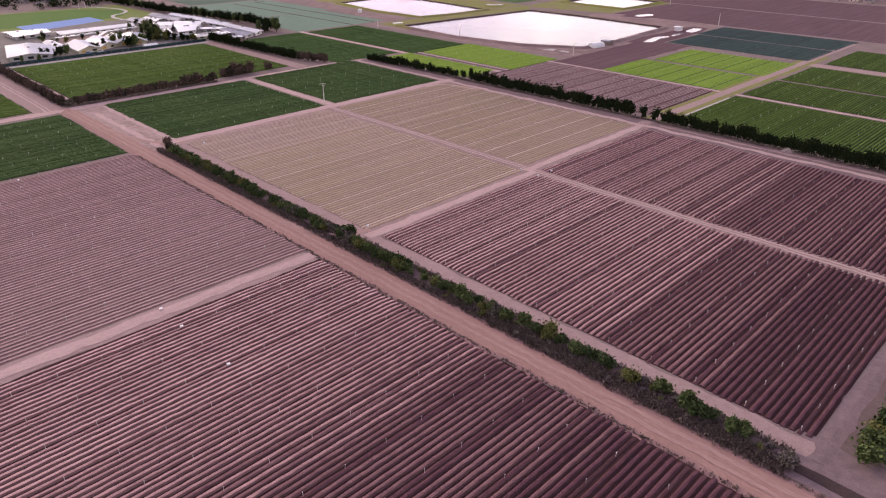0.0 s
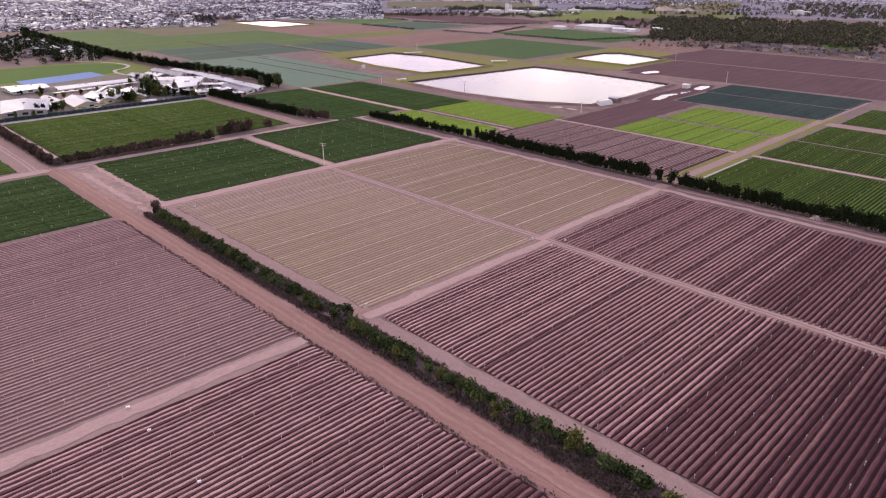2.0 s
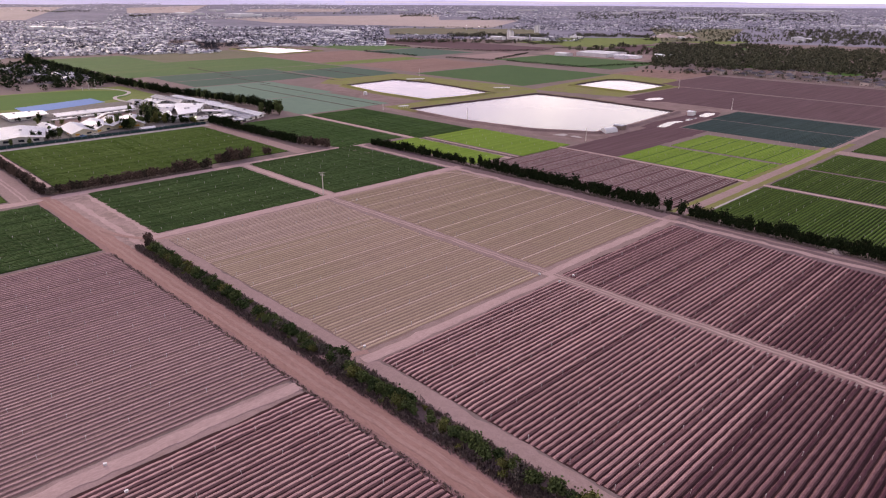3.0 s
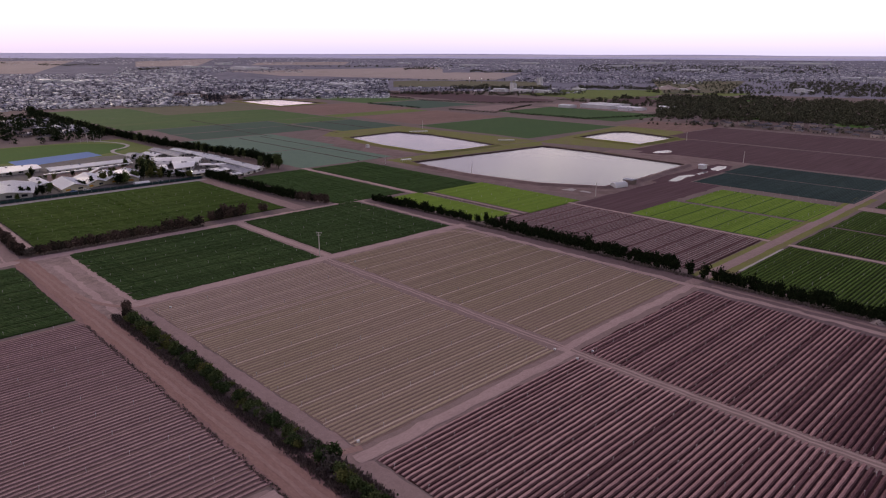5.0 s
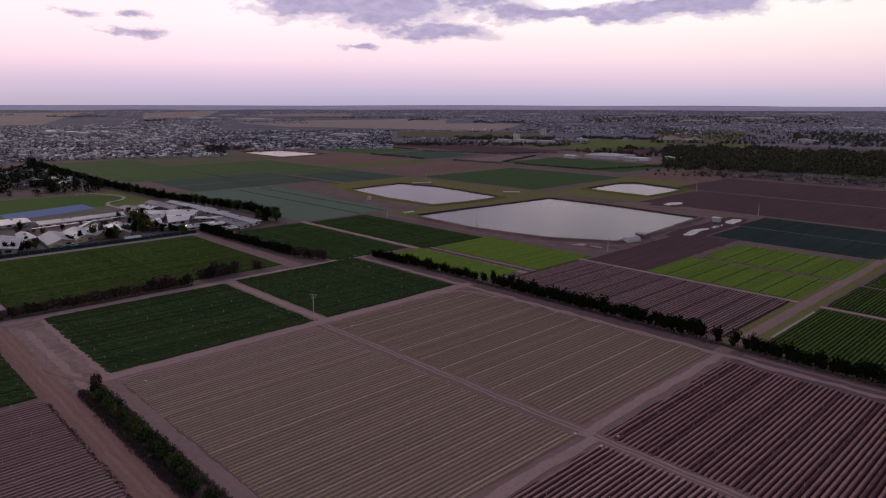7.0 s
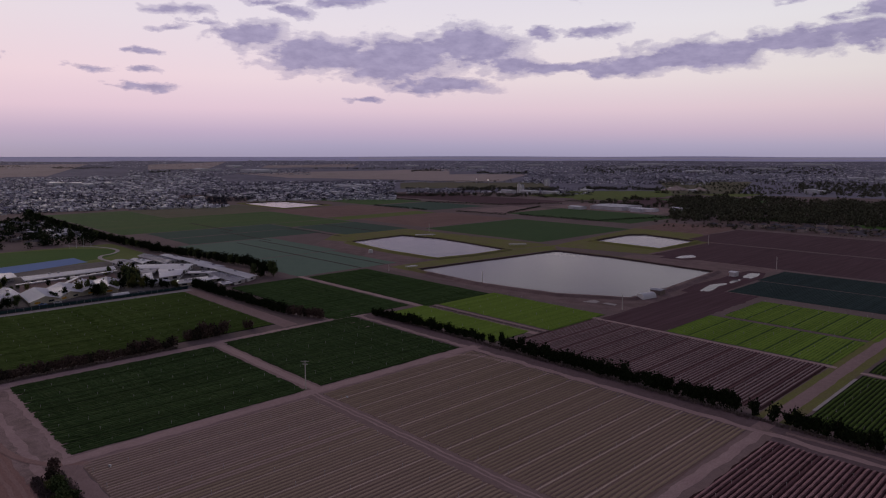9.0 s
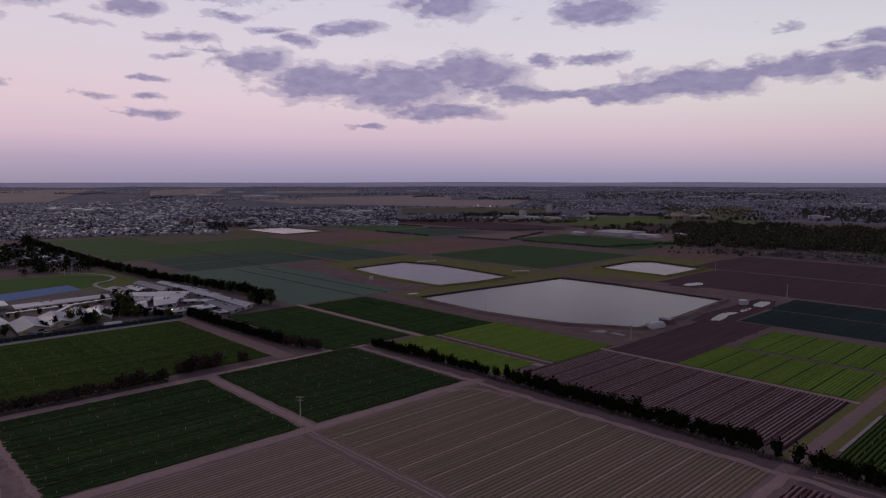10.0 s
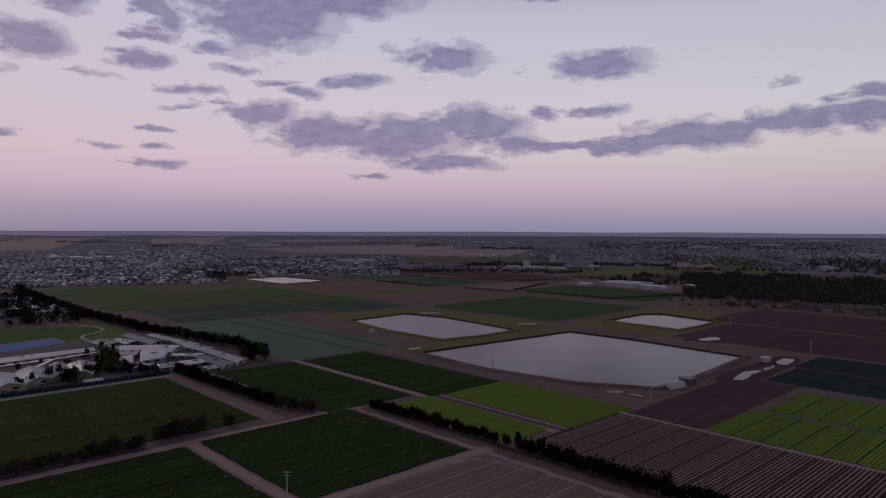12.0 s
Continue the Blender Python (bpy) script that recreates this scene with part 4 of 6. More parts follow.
while x < 132:
    plant(bush_pale, x, R.uniform(6.4, 12.0), R.uniform(0.45, 0.9), R.uniform(0.25, 0.6))
    x += R.uniform(0.9, 1.8)
for x, y, s in ((-126, 11.5, 0.6), (-129, 12.5, 0.65), (-132.5, 13, 0.5), (-124, 10.4, 0.6)):
    plant(brown_bush, x, y, s)
# brown hedge between the crops
y = 10.0
while y < 117:
    if not 89.5 < y < 94:
        k = R.uniform(0.75, 1.05)
        plant(brown_bush, -230.5 - (6 if y > 92 else 0) + R.uniform(-0.7, 0.7), y, k, k * R.uniform(0.8, 1.1) * (0.85 + 0.3 * (y > 92)))
    y += R.uniform(1.7, 2.6)
for y in (127.5, 130.2):
    plant(brown_bush, -237.5, y, 0.75)
plant(bush, -230, 6.5, 1.3)
x = -420.0
while x < -232:
    k = R.uniform(0.65, 0.85)
    plant(brown_bush, x, 3.6 + R.uniform(-0.7, 0.7), k)
    x += R.uniform(1.9, 2.8)
# tall dark windbreaks
for xa, xb, ya, yb, s in ((-364, -254, 155, 160, 0.78), (-216, -136, 194.5, 199.5, 0.66), (-121, -13, 198.8, 198.8, 0.82), (5, 180, 198.4, 197.2, 0.8)):
    x = xa
    while x < xb:
        k = s * R.uniform(0.78, 1.12)
        plant(wind_tree, x, ya + (yb - ya) * (x - xa) / (xb - xa) + R.uniform(-0.8, 0.8), k, k * R.uniform(0.85, 1.12))
        x += R.uniform(1.9, 2.9)
for x, y, s in ((-125, 199.4, 0.85), (-131.5, 199.6, 0.66), (-9.0, 199.4, 0.8), (-2.2, 199.4, 0.78), (2, 199.4, 0.6)):
    plant(wind_tree, x, y, s)
for k in range(9):
    plant(brown_bush, -250 + k * 2.6, 161 + k * 0.9, 0.9)
# shelter belt behind the school
def belt_y(x):
    """The bent line of the belt."""
    for (xa, ya), (xb, yb) in (((-1100, 204), (-700, 193)), ((-700, 193), (-560, 200)), ((-560, 200), (-426, 222)), ((-426, 222), (-380, 224))):
        if x <= xb:
            return ya + (yb - ya) * (x - xa) / (xb - xa)
    return 224.0


x = -1000.0
while x < -385:
    k = R.uniform(0.62, 0.86)
    plant(line_tree, x, belt_y(x) + R.uniform(-1.5, 1.5), k, k * R.uniform(0.8, 1.0))
    x += R.uniform(3.2, 4.8)
for x, y, s in ((-378, 207, 0.75), (-373, 212, 0.85), (-368, 207, 0.7), (-362, 214, 1.05), (-370, 217, 0.8)):
    plant(line_tree, x, y, s)
# trees beside the school
for x, y, s in ((-363, 21, 0.5), (-377, 37, 0.6), (-378, 41, 0.7), (-377, 50, 0.75), (-380, 54, 0.6), (-381, 74, 0.7), (-382, 81, 0.75), (-394, 92, 0.85), (-391, 96, 0.8), (-381, 98, 0.9), (-377, 102, 0.8), (-384, 103, 0.6),
                (-388, 113, 0.9), (-390, 118, 0.85), (-391, 124, 0.8), (-385, 129, 0.7), (-380, 133, 0.6), (-377, 138, 0.65), (-390, 134, 0.6), (-372, 141, 0.5), (-402, 131, 0.75), (-410, 134, 0.8), (-418, 137, 0.8), (-425, 139, 0.7),
                (-432, 138, 0.7), (-440, 141, 0.75), (-448, 140, 0.65), (-428, 128, 0.6), (-455, 130, 0.6), (-484, 147, 0.5), (-430, 112, 0.5), (-436, 84, 0.45), (-432, 70, 0.5), (-441, 98, 0.45), (-468, 64, 0.5), (-455, 62, 0.5), (-445, 58, 0.5), (-404, 55, 0.5), (-366, 33, 0.45), (-372, 146, 0.45)):
    plant(school_tree, x + R.uniform(-1, 1), y + R.uniform(-1, 1), s * R.uniform(0.8, 1.1), s * R.uniform(0.85, 1.2))
# shrubs that fill the gaps between the school buildings
for x, y, s in ((-382, 36, 0.45), (-380, 40, 0.5), (-379, 46, 0.55), (-381, 53, 0.5), (-389, 75, 0.62), (-389, 82, 0.68), (-391, 99, 0.62), (-384, 102, 0.66), (-388, 107, 0.6), (-392, 115, 0.7), (-394, 122, 0.62), (-392, 127, 0.75), (-389, 131, 0.6),
                (-388, 137, 0.62), (-382, 141, 0.6), (-376, 145, 0.55), (-379, 148, 0.5), (-460, 60, 0.4), (-466, 66, 0.42), (-468, 51, 0.4), (-437, 63, 0.4), (-442, 67, 0.36), (-454, 127, 0.5), (-450, 142, 0.6), (-462, 141, 0.55), (-436, 104, 0.36), (-440, 112, 0.36)):
    plant(school_tree, x + R.uniform(-1, 1), y + R.uniform(-1, 1), s * R.uniform(0.9, 1.2), s * R.uniform(0.6, 0.85))
# the first of each kind takes its own place among them
for kinds, x, y, dx, dy in ((bush, -118, 10.4, 9, 0), (bush_pale, -60, 12.0, 30, 0), (brown_bush, -231, 70, 0, 2.5), (wind_tree, 181, 197.2, 2.6, 0),
                            (school_tree, -399, 127, -9, 2), (line_tree, -1006, 200, -7, 0)):
    for k, ob in enumerate(kinds):
        ob.matrix_basis = pose(x + dx * k, y + dy * k, 0, 0, 0, 40 * k)


# ---------------------------------------------------------------- reservoir surroundings
polygon("verge_reservoir_2", [(-497, 338), (-552, 399), (-549, 495), (-330, 506), (-334, 466), (-352, 318)], 0.027, "grass_bank", "yellow-green grass round the reservoir", "grass")
polygon("verge_reservoir_3", [(-325, 497), (-347, 667), (-358, 724), (-262, 713), (-207, 622), (-213, 520)], 0.028, "grass_bank", "yellow-green grass round the reservoir", "grass")
polygon("yard_reservoir", [(-236, 475), (-150, 470), (-112, 505), (-112, 560), (-205, 560), (-215, 520), (-240, 500)], 0.029, "bank_dirt", "bare dirt yard beside the reservoir", "dirt")
polygon("bank_dirt_reservoir_2", [(-352, 318), (-497, 338), (-520, 362), (-490, 372), (-484, 362), (-410, 352), (-340, 352)], 0.0285, "bank_dirt", "bare brown dirt slope below the reservoir", "dirt")
polygon("track_reservoirs", [(-330, 300), (-336, 360), (-328, 450), (-322, 500), (-316, 500), (-321, 450), (-328, 360), (-322, 300)], 0.0295, "bank_dirt", "dirt track between two reservoirs", "dirt track")
polygon("yard_reservoir_3", [(-262, 713), (-207, 622), (-213, 520), (-232, 520), (-228, 640), (-275, 712)], 0.0305, "bank_dirt", "bare dirt beside the small reservoir", "dirt")
polygon("yard_reservoir_south", [(-345, 296), (-208, 292), (-126, 300), (-120, 400), (-118, 500), (-145, 470), (-134, 345), (-240, 300), (-312, 308), (-350, 330)], 0.026, "bank_dirt", "bare dirt beside the reservoir", "dirt")
polygon("channel_mud", [(-130, 383), (-134, 412), (-132, 445), (-133, 470), (-131, 494), (-118, 494), (-111, 470), (-110, 430), (-109, 398), (-116, 382)], 0.06, "soil_far", "dark wet mud round the settling pools", "mud")
for k, pts in enumerate((((-155, 307), (-153, 317), (-148, 316), (-147, 310)), ((-144, 312), (-143, 316), (-136, 316), (-135, 312)))):
    polygon("concrete_apron_%d" % (k + 1), pts, 0.3 + 0.01 * k, "concrete", "pale concrete slab at the reservoir edge", "slab")
polygon("settling_pool", [(-116, 394.5), (-121, 391.5), (-123.5, 402), (-126, 417), (-124, 426), (-120.5, 431), (-118.5, 428), (-119.5, 416), (-116.8, 404)], 0.08, "water", "pale shallow settling pool beside the crop", "water")
polygon("settling_pool_middle", [(-118, 433), (-121, 436), (-122.5, 446), (-121.5, 453), (-118.8, 452), (-117.8, 441)], 0.082, "water", "pale shallow settling pool beside the crop", "water")
polygon("settling_pool_far", [(-115.8, 461.5), (-121, 461), (-124.5, 467), (-126, 484), (-120, 488), (-116.8, 478)], 0.08, "water", "pale shallow settling pool beside the crop", "water")
polygon("yard_mud", [(-212, 505), (-216, 530), (-206, 552), (-186, 552), (-176, 530), (-190, 508)], 0.055, "soil_far", "dark wet mud round the small pool", "mud")
polygon("puddle", [(-203.5, 516), (-205, 528), (-201, 541), (-195, 538), (-192, 530), (-197, 515)], 0.075, "water", "small pale pool in the dirt yard", "water")
for xa, ya, yb in ((-560, 284, 286), (-668, 318, 320), (-560, 309, 311), (-650, 393, 396), (-660, 451, 454), (-782, 331, 334)):
    sheet("ditch", xa, xa + 210 if xa > -600 else xa + 116, ya, yb, 0.085, "bank_mud", "narrow dark ditch between crop blocks", "ditch", 4, 0.5)
sheet("lined_ditch", 3.4, 4.6, 219, 268, 0.07, "concrete", "pale lined ditch beside the crop", "ditch", 3, 0.2)
sheet("track_lime", -223, -128, 232.6, 238.6, 0.033, "verge_shade", "dull dirt track between lettuce fields", "dirt track", 3, 0.8)
sheet("track_lime_lane", -223, -128, 236.2, 237.6, 0.06, "road", "pale wheel lane between lettuce fields", "wheel lane", 3, 0.5)
sheet("ditch_lime", -223, -128, 233.4, 234.3, 0.058, "bank_mud", "narrow dark ditch between lettuce fields", "ditch", 3, 0.3)
polygon("bank_grass_reservoirs", [(-338, 304), (-313, 304), (-309, 330), (-304, 400), (-300, 476), (-326, 505), (-334, 450), (-338, 360)], 0.0318, "grass_bank", "yellow-green grass bank between two reservoirs", "grass")
sheet("muddy_ditch", 131, 172, 8.6, 11.2, 0.055, "bank_mud", "dark muddy ditch beside the road", "ditch", 3, 0.8)


def box_building(name, x0, x1, y0, y1, h, roof_mat, label, category, rise_=1.2, axis="x", wall_mat="wall", windows=True, group="", turn=0.0):
    """A low hall: walls, a shallow gabled roof with overhang, window bands and ridge vents."""
    cx, cy = (x0 + x1) / 2, (y0 + y1) / 2
    g = rise(cx, cy)
    root = empty(name, cx, cy, g, turn)
    a, b = (x1 - x0) / 2, (y1 - y0) / 2
    W = Lump()
    W.box(-a, a, -b, b, -0.1, h)
    W.make("wall", wall_mat, root)
    o = 0.6
    L = Lump()
    if axis == "x":
        pts = [(-a - o, -b - o, h), (-a - o, 0, h + rise_), (-a - o, b + o, h), (a + o, -b - o, h), (a + o, 0, h + rise_), (a + o, b + o, h)]
    else:
        pts = [(-a - o, -b - o, h), (0, -b - o, h + rise_), (a + o, -b - o, h), (-a - o, b + o, h), (0, b + o, h + rise_), (a + o, b + o, h)]
    L.face_set(pts + [(p[0], p[1], p[2] + 0.25) for p in pts], [(6, 9, 10, 7), (7, 10, 11, 8), (0, 1, 4, 3), (1, 2, 5, 4), (0, 3, 9, 6), (2, 8, 11, 5), (0, 6, 7, 1), (1, 7, 8, 2), (3, 4, 10, 9), (4, 5, 11, 10)])
    L.make("roof", roof_mat, root)
    if windows:
        for sx, sy in ((1, 0), (-1, 0), (0, -1), (0, 1)):
            half = b if sx else a
            n = max(1, int(half * 2 / 6))
            for k in range(n):
                G = Lump()
                c = -half + (k + 0.5) * 2 * half / n
                if sx:
                    G.box(sx * a - 0.04, sx * a + 0.04, c - 1.5, c + 1.5, h * 0.35, h * 0.8)
                else:
                    G.box(c - 1.5, c + 1.5, sy * b - 0.04, sy * b + 0.04, h * 0.35, h * 0.8)
                G.make("window", "glass_dark", root)
    for k in range(int(max(a, b) / 9)):
        V = Lump()
        t = R.uniform(-0.8, 0.8)
        px_, py_ = (t * a, R.uniform(-0.5, 0.5) * b) if axis == "x" else (R.uniform(-0.5, 0.5) * a, t * b)
        q = (1 - abs(py_ / b if axis == "x" else px_ / a)) * rise_
        V.box(px_ - 0.8, px_ + 0.8, py_ - 0.8, py_ + 0.8, h + q - 0.1, h + q + 0.9)
        V.make("roof_vent", "grey_roof", root)
    return tagged(root, label, category, group)


# ---------------------------------------------------------------- school
def quad_building(name, pts, h, rise_, roof_mat, label, along=0, wall_mat="wall", panel="glass_dark", vents=1, group="school buildings"):
    """A low hall on four corners, with a shallow gable roof that overhangs, window bands, a fascia and roof vents.
    along: the side (0 or 1) that the ridge runs beside."""
    cx, cy = sum(p[0] for p in pts) / 4, sum(p[1] for p in pts) / 4
    h *= 0.7
    root = empty(name, cx, cy, 0)
    p = [Vector((x - cx, y - cy)) for x, y in pts]
    if along:
        p = p[1:] + p[:1]
    if (p[1] - p[0]).cross(p[2] - p[1]) < 0:
        p = [p[1], p[0], p[3], p[2]]
    up = lambda v, z: (v.x, v.y, z)
    W = Lump()
    a, c = (p[1] + p[2]) / 2, (p[3] + p[0]) / 2
    W.face_set([up(v, -0.1) for v in p] + [up(v, h) for v in p] + [up(a, h + rise_), up(c, h + rise_)],
               [(0, 1, 5, 4), (1, 2, 6, 8, 5), (2, 3, 7, 6), (3, 0, 4, 9, 7)])
    W.make("wall", wall_mat, root)
    o = [v + v.normalized() * 2.4 for v in p]
    a2, c2 = (o[1] + o[2]) / 2, (o[3] + o[0]) / 2
    L = Lump()
    low = [up(v, h + 0.02) for v in o] + [up(a2, h + rise_ + 0.02), up(c2, h + rise_ + 0.02)]
    L.face_set(low + [(x, y, z + 0.22) for x, y, z in low], [(6, 7, 10, 11), (11, 10, 8, 9), (1, 0, 5, 4), (4, 5, 3, 2), (0, 1, 7, 6), (2, 3, 9, 8), (1, 4, 10, 7), (4, 2, 8, 10), (3, 5, 11, 9), (5, 0, 6, 11)])
    L.make("roof", roof_mat, root)
    n = max(2, int((o[1] - o[0]).length / 1.1))
    B = Lump()
    for k in range(1, n):
        t = k / n
        for e, f_, r0, r1 in ((o[0], o[1], c2, a2), (o[3], o[2], c2, a2)):
            lo, hi = e + (f_ - e) * t, r0 + (r1 - r0) * t
            q = (f_ - e).normalized() * 0.09
            B.face_set([up(lo - q, h + 0.25), up(lo + q, h + 0.25), up(hi + q, h + rise_ + 0.25), up(hi - q, h + rise_ + 0.25), up(lo, h + 0.34), up(hi, h + rise_ + 0.34)], [(0, 4, 5, 3), (1, 2, 5, 4), (0, 1, 4), (2, 3, 5)])
    B.make("roof_ribs", roof_mat, root)
    for k in range(4):
        e, f_ = p[k], p[(k + 1) % 4]
        d = (f_ - e).length
        m = max(1, int(d / 7))
        t_, out = (f_ - e).normalized(), Vector(((f_ - e).y, -(f_ - e).x)).normalized()
        for q in range(m):
            mid, w = e + (f_ - e) * ((q + 0.5) / m), min(1.7, d / m * 0.38)
            u, v, i_, o_ = mid - t_ * w, mid + t_ * w, out * -0.05, out * 0.06
            G = Lump()
            G.face_set([up(u + i_, h * 0.3), up(v + i_, h * 0.3), up(v + o_, h * 0.3), up(u + o_, h * 0.3), up(u + i_, h * 0.78), up(v + i_, h * 0.78), up(v + o_, h * 0.78), up(u + o_, h * 0.78)],
                       [(3, 2, 6, 7), (0, 3, 7, 4), (2, 1, 5, 6), (7, 6, 5, 4), (0, 1, 2, 3)])
            G.make("window" if panel == "glass_dark" or q % 2 else "wall_panel", panel if q % 2 == 0 else "glass_dark", root)
    for k in range(vents):
        V = Lump()
        t = R.uniform(0.15, 0.85)
        m = (c + (a - c) * t) * 0.9
        V.box(m.x - 0.7, m.x + 0.7, m.y - 0.7, m.y + 0.7, h + rise_ * 0.8, h + rise_ + 0.9)
        V.make("roof_vent", "grey_roof", root)
    return tagged(root, label, "building", group)


WHITE, GREY = "low school building with a white metal roof", "low school building with a grey metal roof"
SCHOOL = [(((-517, 173), (-520, 184), (-474, 187), (-464, 175)), 4.4, 1.5, "grey_roof", GREY, 1), (((-505, 163), (-506, 169), (-489, 172), (-479, 162)), 3.6, 0.8, "white_roof", WHITE, 1),
          (((-501, 146), (-509, 157), (-491, 159), (-475, 147)), 4.2, 1.0, "grey_roof", GREY, 1), (((-509, 189), (-509, 197), (-477, 199), (-474, 191)), 4.2, 0.9, "white_roof", WHITE, 1),
          (((-471, 193), (-472, 201), (-444, 203), (-440, 192)), 4.0, 1.0, "white_roof", WHITE, 1), (((-435, 190), (-437, 200), (-418, 202), (-416, 192)), 4.4, 1.1, "white_roof", WHITE, 1),
          (((-413, 192), (-414, 200), (-364, 201), (-357, 191)), 4.2, 1.0, "white_roof", WHITE, 1), (((-393, 179), (-393, 188), (-357, 189), (-351, 178)), 4.0, 0.9, "grey_roof", GREY, 1),
          (((-457, 171), (-440, 187), (-418, 172), (-430, 158)), 5.4, 1.3, "white_roof", WHITE, 0), (((-429, 157), (-418, 171), (-400, 160), (-398, 146)), 6.2, 1.6, "white_roof", WHITE, 0),
          (((-475, 148), (-458, 170), (-444, 160), (-456, 148)), 4.6, 0.9, "white_roof", WHITE, 0), (((-454, 147), (-442, 159), (-428, 152), (-436, 145)), 4.0, 0.8, "grey_roof", GREY, 0),
          (((-424, 134), (-426, 149), (-405, 142), (-406, 131)), 4.2, 1.0, "white_roof", WHITE, 0), (((-396, 133), (-398, 145), (-384, 150), (-386, 137)), 3.8, 0.7, "white_roof", WHITE, 1),
          (((-416, 175), (-404, 188), (-398, 185), (-408, 172)), 3.4, 0.5, "white_roof", WHITE, 0), (((-384, 151), (-385, 164), (-373, 163), (-373, 149)), 3.6, 0.5, "grey_roof", GREY, 0),
          (((-385, 166), (-384, 177), (-374, 176), (-373, 165)), 3.6, 0.5, "white_roof", WHITE, 0), (((-360, 171), (-360, 176), (-353, 176), (-353, 171)), 2.8, 0.5, "white_roof", WHITE, 0),
          (((-472, 76), (-475, 136), (-461, 134), (-454, 76)), 4.6, 1.4, "white_roof", WHITE, 0), (((-500, 46), (-497, 72), (-476, 72), (-470, 46)), 4.4, 1.2, "white_roof", WHITE, 0),
          (((-424, 28), (-409, 52), (-372, 42), (-377, 17)), 5.6, 1.6, "white_roof", WHITE, 1), (((-428, 54), (-432, 61), (-406, 61), (-396, 51)), 3.6, 1.2, "white_roof", WHITE, 1),
          (((-450, -8), (-446, 22), (-426, 22), (-424, -8)), 4.6, 1.2, "white_roof", WHITE, 0), (((-418, -30), (-416, 8), (-384, 8), (-382, -30)), 5.2, 1.4, "white_roof", WHITE, 0)]
for pts, h, up_, mat, label, along in SCHOOL:
    quad_building("school_building", pts, h * 0.8, up_, mat, label, along, "cream_wall" if pts[0][0] > -386 and pts[0][1] > 140 else "pale_wall", vents=2)
# the front hall: a row of white gables that bends along the lane
BACK = ((-404, 62), (-411, 78), (-419, 95), (-420, 108), (-412, 123))
FRONT = ((-374, 60), (-378, 76), (-386, 91), (-386, 103), (-382, 112))
for k in range(4):
    quad_building("classroom_hall", (BACK[k], FRONT[k], FRONT[k + 1], BACK[k + 1]), 3.4, 2.6, "white_roof", "classroom hall with a white gable and orange panels", 0, "cream_wall", "orange_panel", 0)
polygon("sports_court", [(-544, 66), (-563, 134), (-530, 136), (-506, 66)], 0.09, "court_blue", "blue painted hard sports court", "sports court")


def walkway(points, h=2.9, wide=2.6):
    """A covered walk: a thin white roof on posts."""
    (xa, ya), (xb, yb) = points
    d = math.hypot(xb - xa, yb - ya)
    root = empty("covered_walkway", xa, ya, 0, math.degrees(math.atan2(yb - ya, xb - xa)))
    L = Lump()
    L.box(0, d, -wide / 2, wide / 2, h, h + 0.16)
    L.make("roof", "white_roof", root)
    for k in range(int(d / 4) + 1):
        for side in (-1, 1):
            C = Lump()
            C.tube([(min(d - 0.2, 0.2 + k * 4), side * (wide / 2 - 0.2), -0.05), (min(d - 0.2, 0.2 + k * 4), side * (wide / 2 - 0.2), h)], [0.07, 0.07], 6)
            C.make("post", "metal", root)
    return tagged(root, "covered school walkway with a thin white roof", "walkway", "covered walkways")


for ends in (((-440, 66), (-446, 108)), ((-446, 107), (-424, 92)), ((-446, 108), (-452, 134)), ((-404, 128), (-392, 131))):
    walkway(ends)


def barrel_cover(x, y, rz, length, r):
    """A low white half-round shade cover on a curb."""
    root = empty("shade_cover", x, y, 0, rz)
    n, L = 10, Lump()
    vs = [(length / 2 * q, r * math.cos(math.pi * k / n), 1.2 + r * 0.6 * math.sin(math.pi * k / n)) for q in (-1, 1) for k in range(n + 1)]
    L.face_set(vs, [(k, k + 1, k + n + 2, k + n + 1) for k in range(n)] + [tuple(range(n, -1, -1)), tuple(range(n + 1, 2 * n + 2))])
    L.make("cover", "white_paint", root)
    for qx in (-1, 1):
        for qy in (-1, 1):
            C = Lump()
            C.tube([(qx * (length / 2 - 0.3), qy * (r - 0.2), -0.05), (qx * (length / 2 - 0.3), qy * (r - 0.2), 1.25)], [0.08, 0.08], 6)
            C.make("post", "metal", root)
    return tagged(root, "low white half-round shade cover beside the lane", "shade cover")


barrel_cover(-365.5, 108, 88, 10, 2.6)
polygon("school_court", [(-452, 70), (-458, 134), (-424, 126), (-422, 96), (-408, 62)], 0.05, "paving", "brownish paved school courtyard", "paving")
sheet("school_yard", -530, -362, -40, 205, 0.02, "yard_grey", "bare paved and dirt school grounds", "ground", 10, 1)
sheet("school_road", -374.5, -364.5, 4, 150, 0.06, "asphalt", "grey paved lane beside the school", "road", 5, 0.3)
sheet("school_path", -360.0, -354.5, 8, 150, 0.055, "concrete", "pale path between the school fence and the crop", "path", 4, 0.8)


def fence(x, y0, y1, h=1.9, step=4.0):
    """A dark mesh fence: posts, rails and cloth panels."""
    root = empty("school_fence", x, y0, 0)
    n = int((y1 - y0) / step)
    for k in range(n + 1):
        L = Lump()
        L.tube([(0, k * step, -0.1), (0, k * step, h + 0.1)], [0.05, 0.05], 6)
        L.make("post", "metal", root)
        if k < n:
            C = Lump()
            C.box(-0.02, 0.02, k * step + 0.06, (k + 1) * step - 0.06, 0.08, h)
            C.make("panel", "shade_cloth", root)
    return tagged(root, "dark green cloth fence along the school lane", "fence")


fence(-361.8, 6, 150)


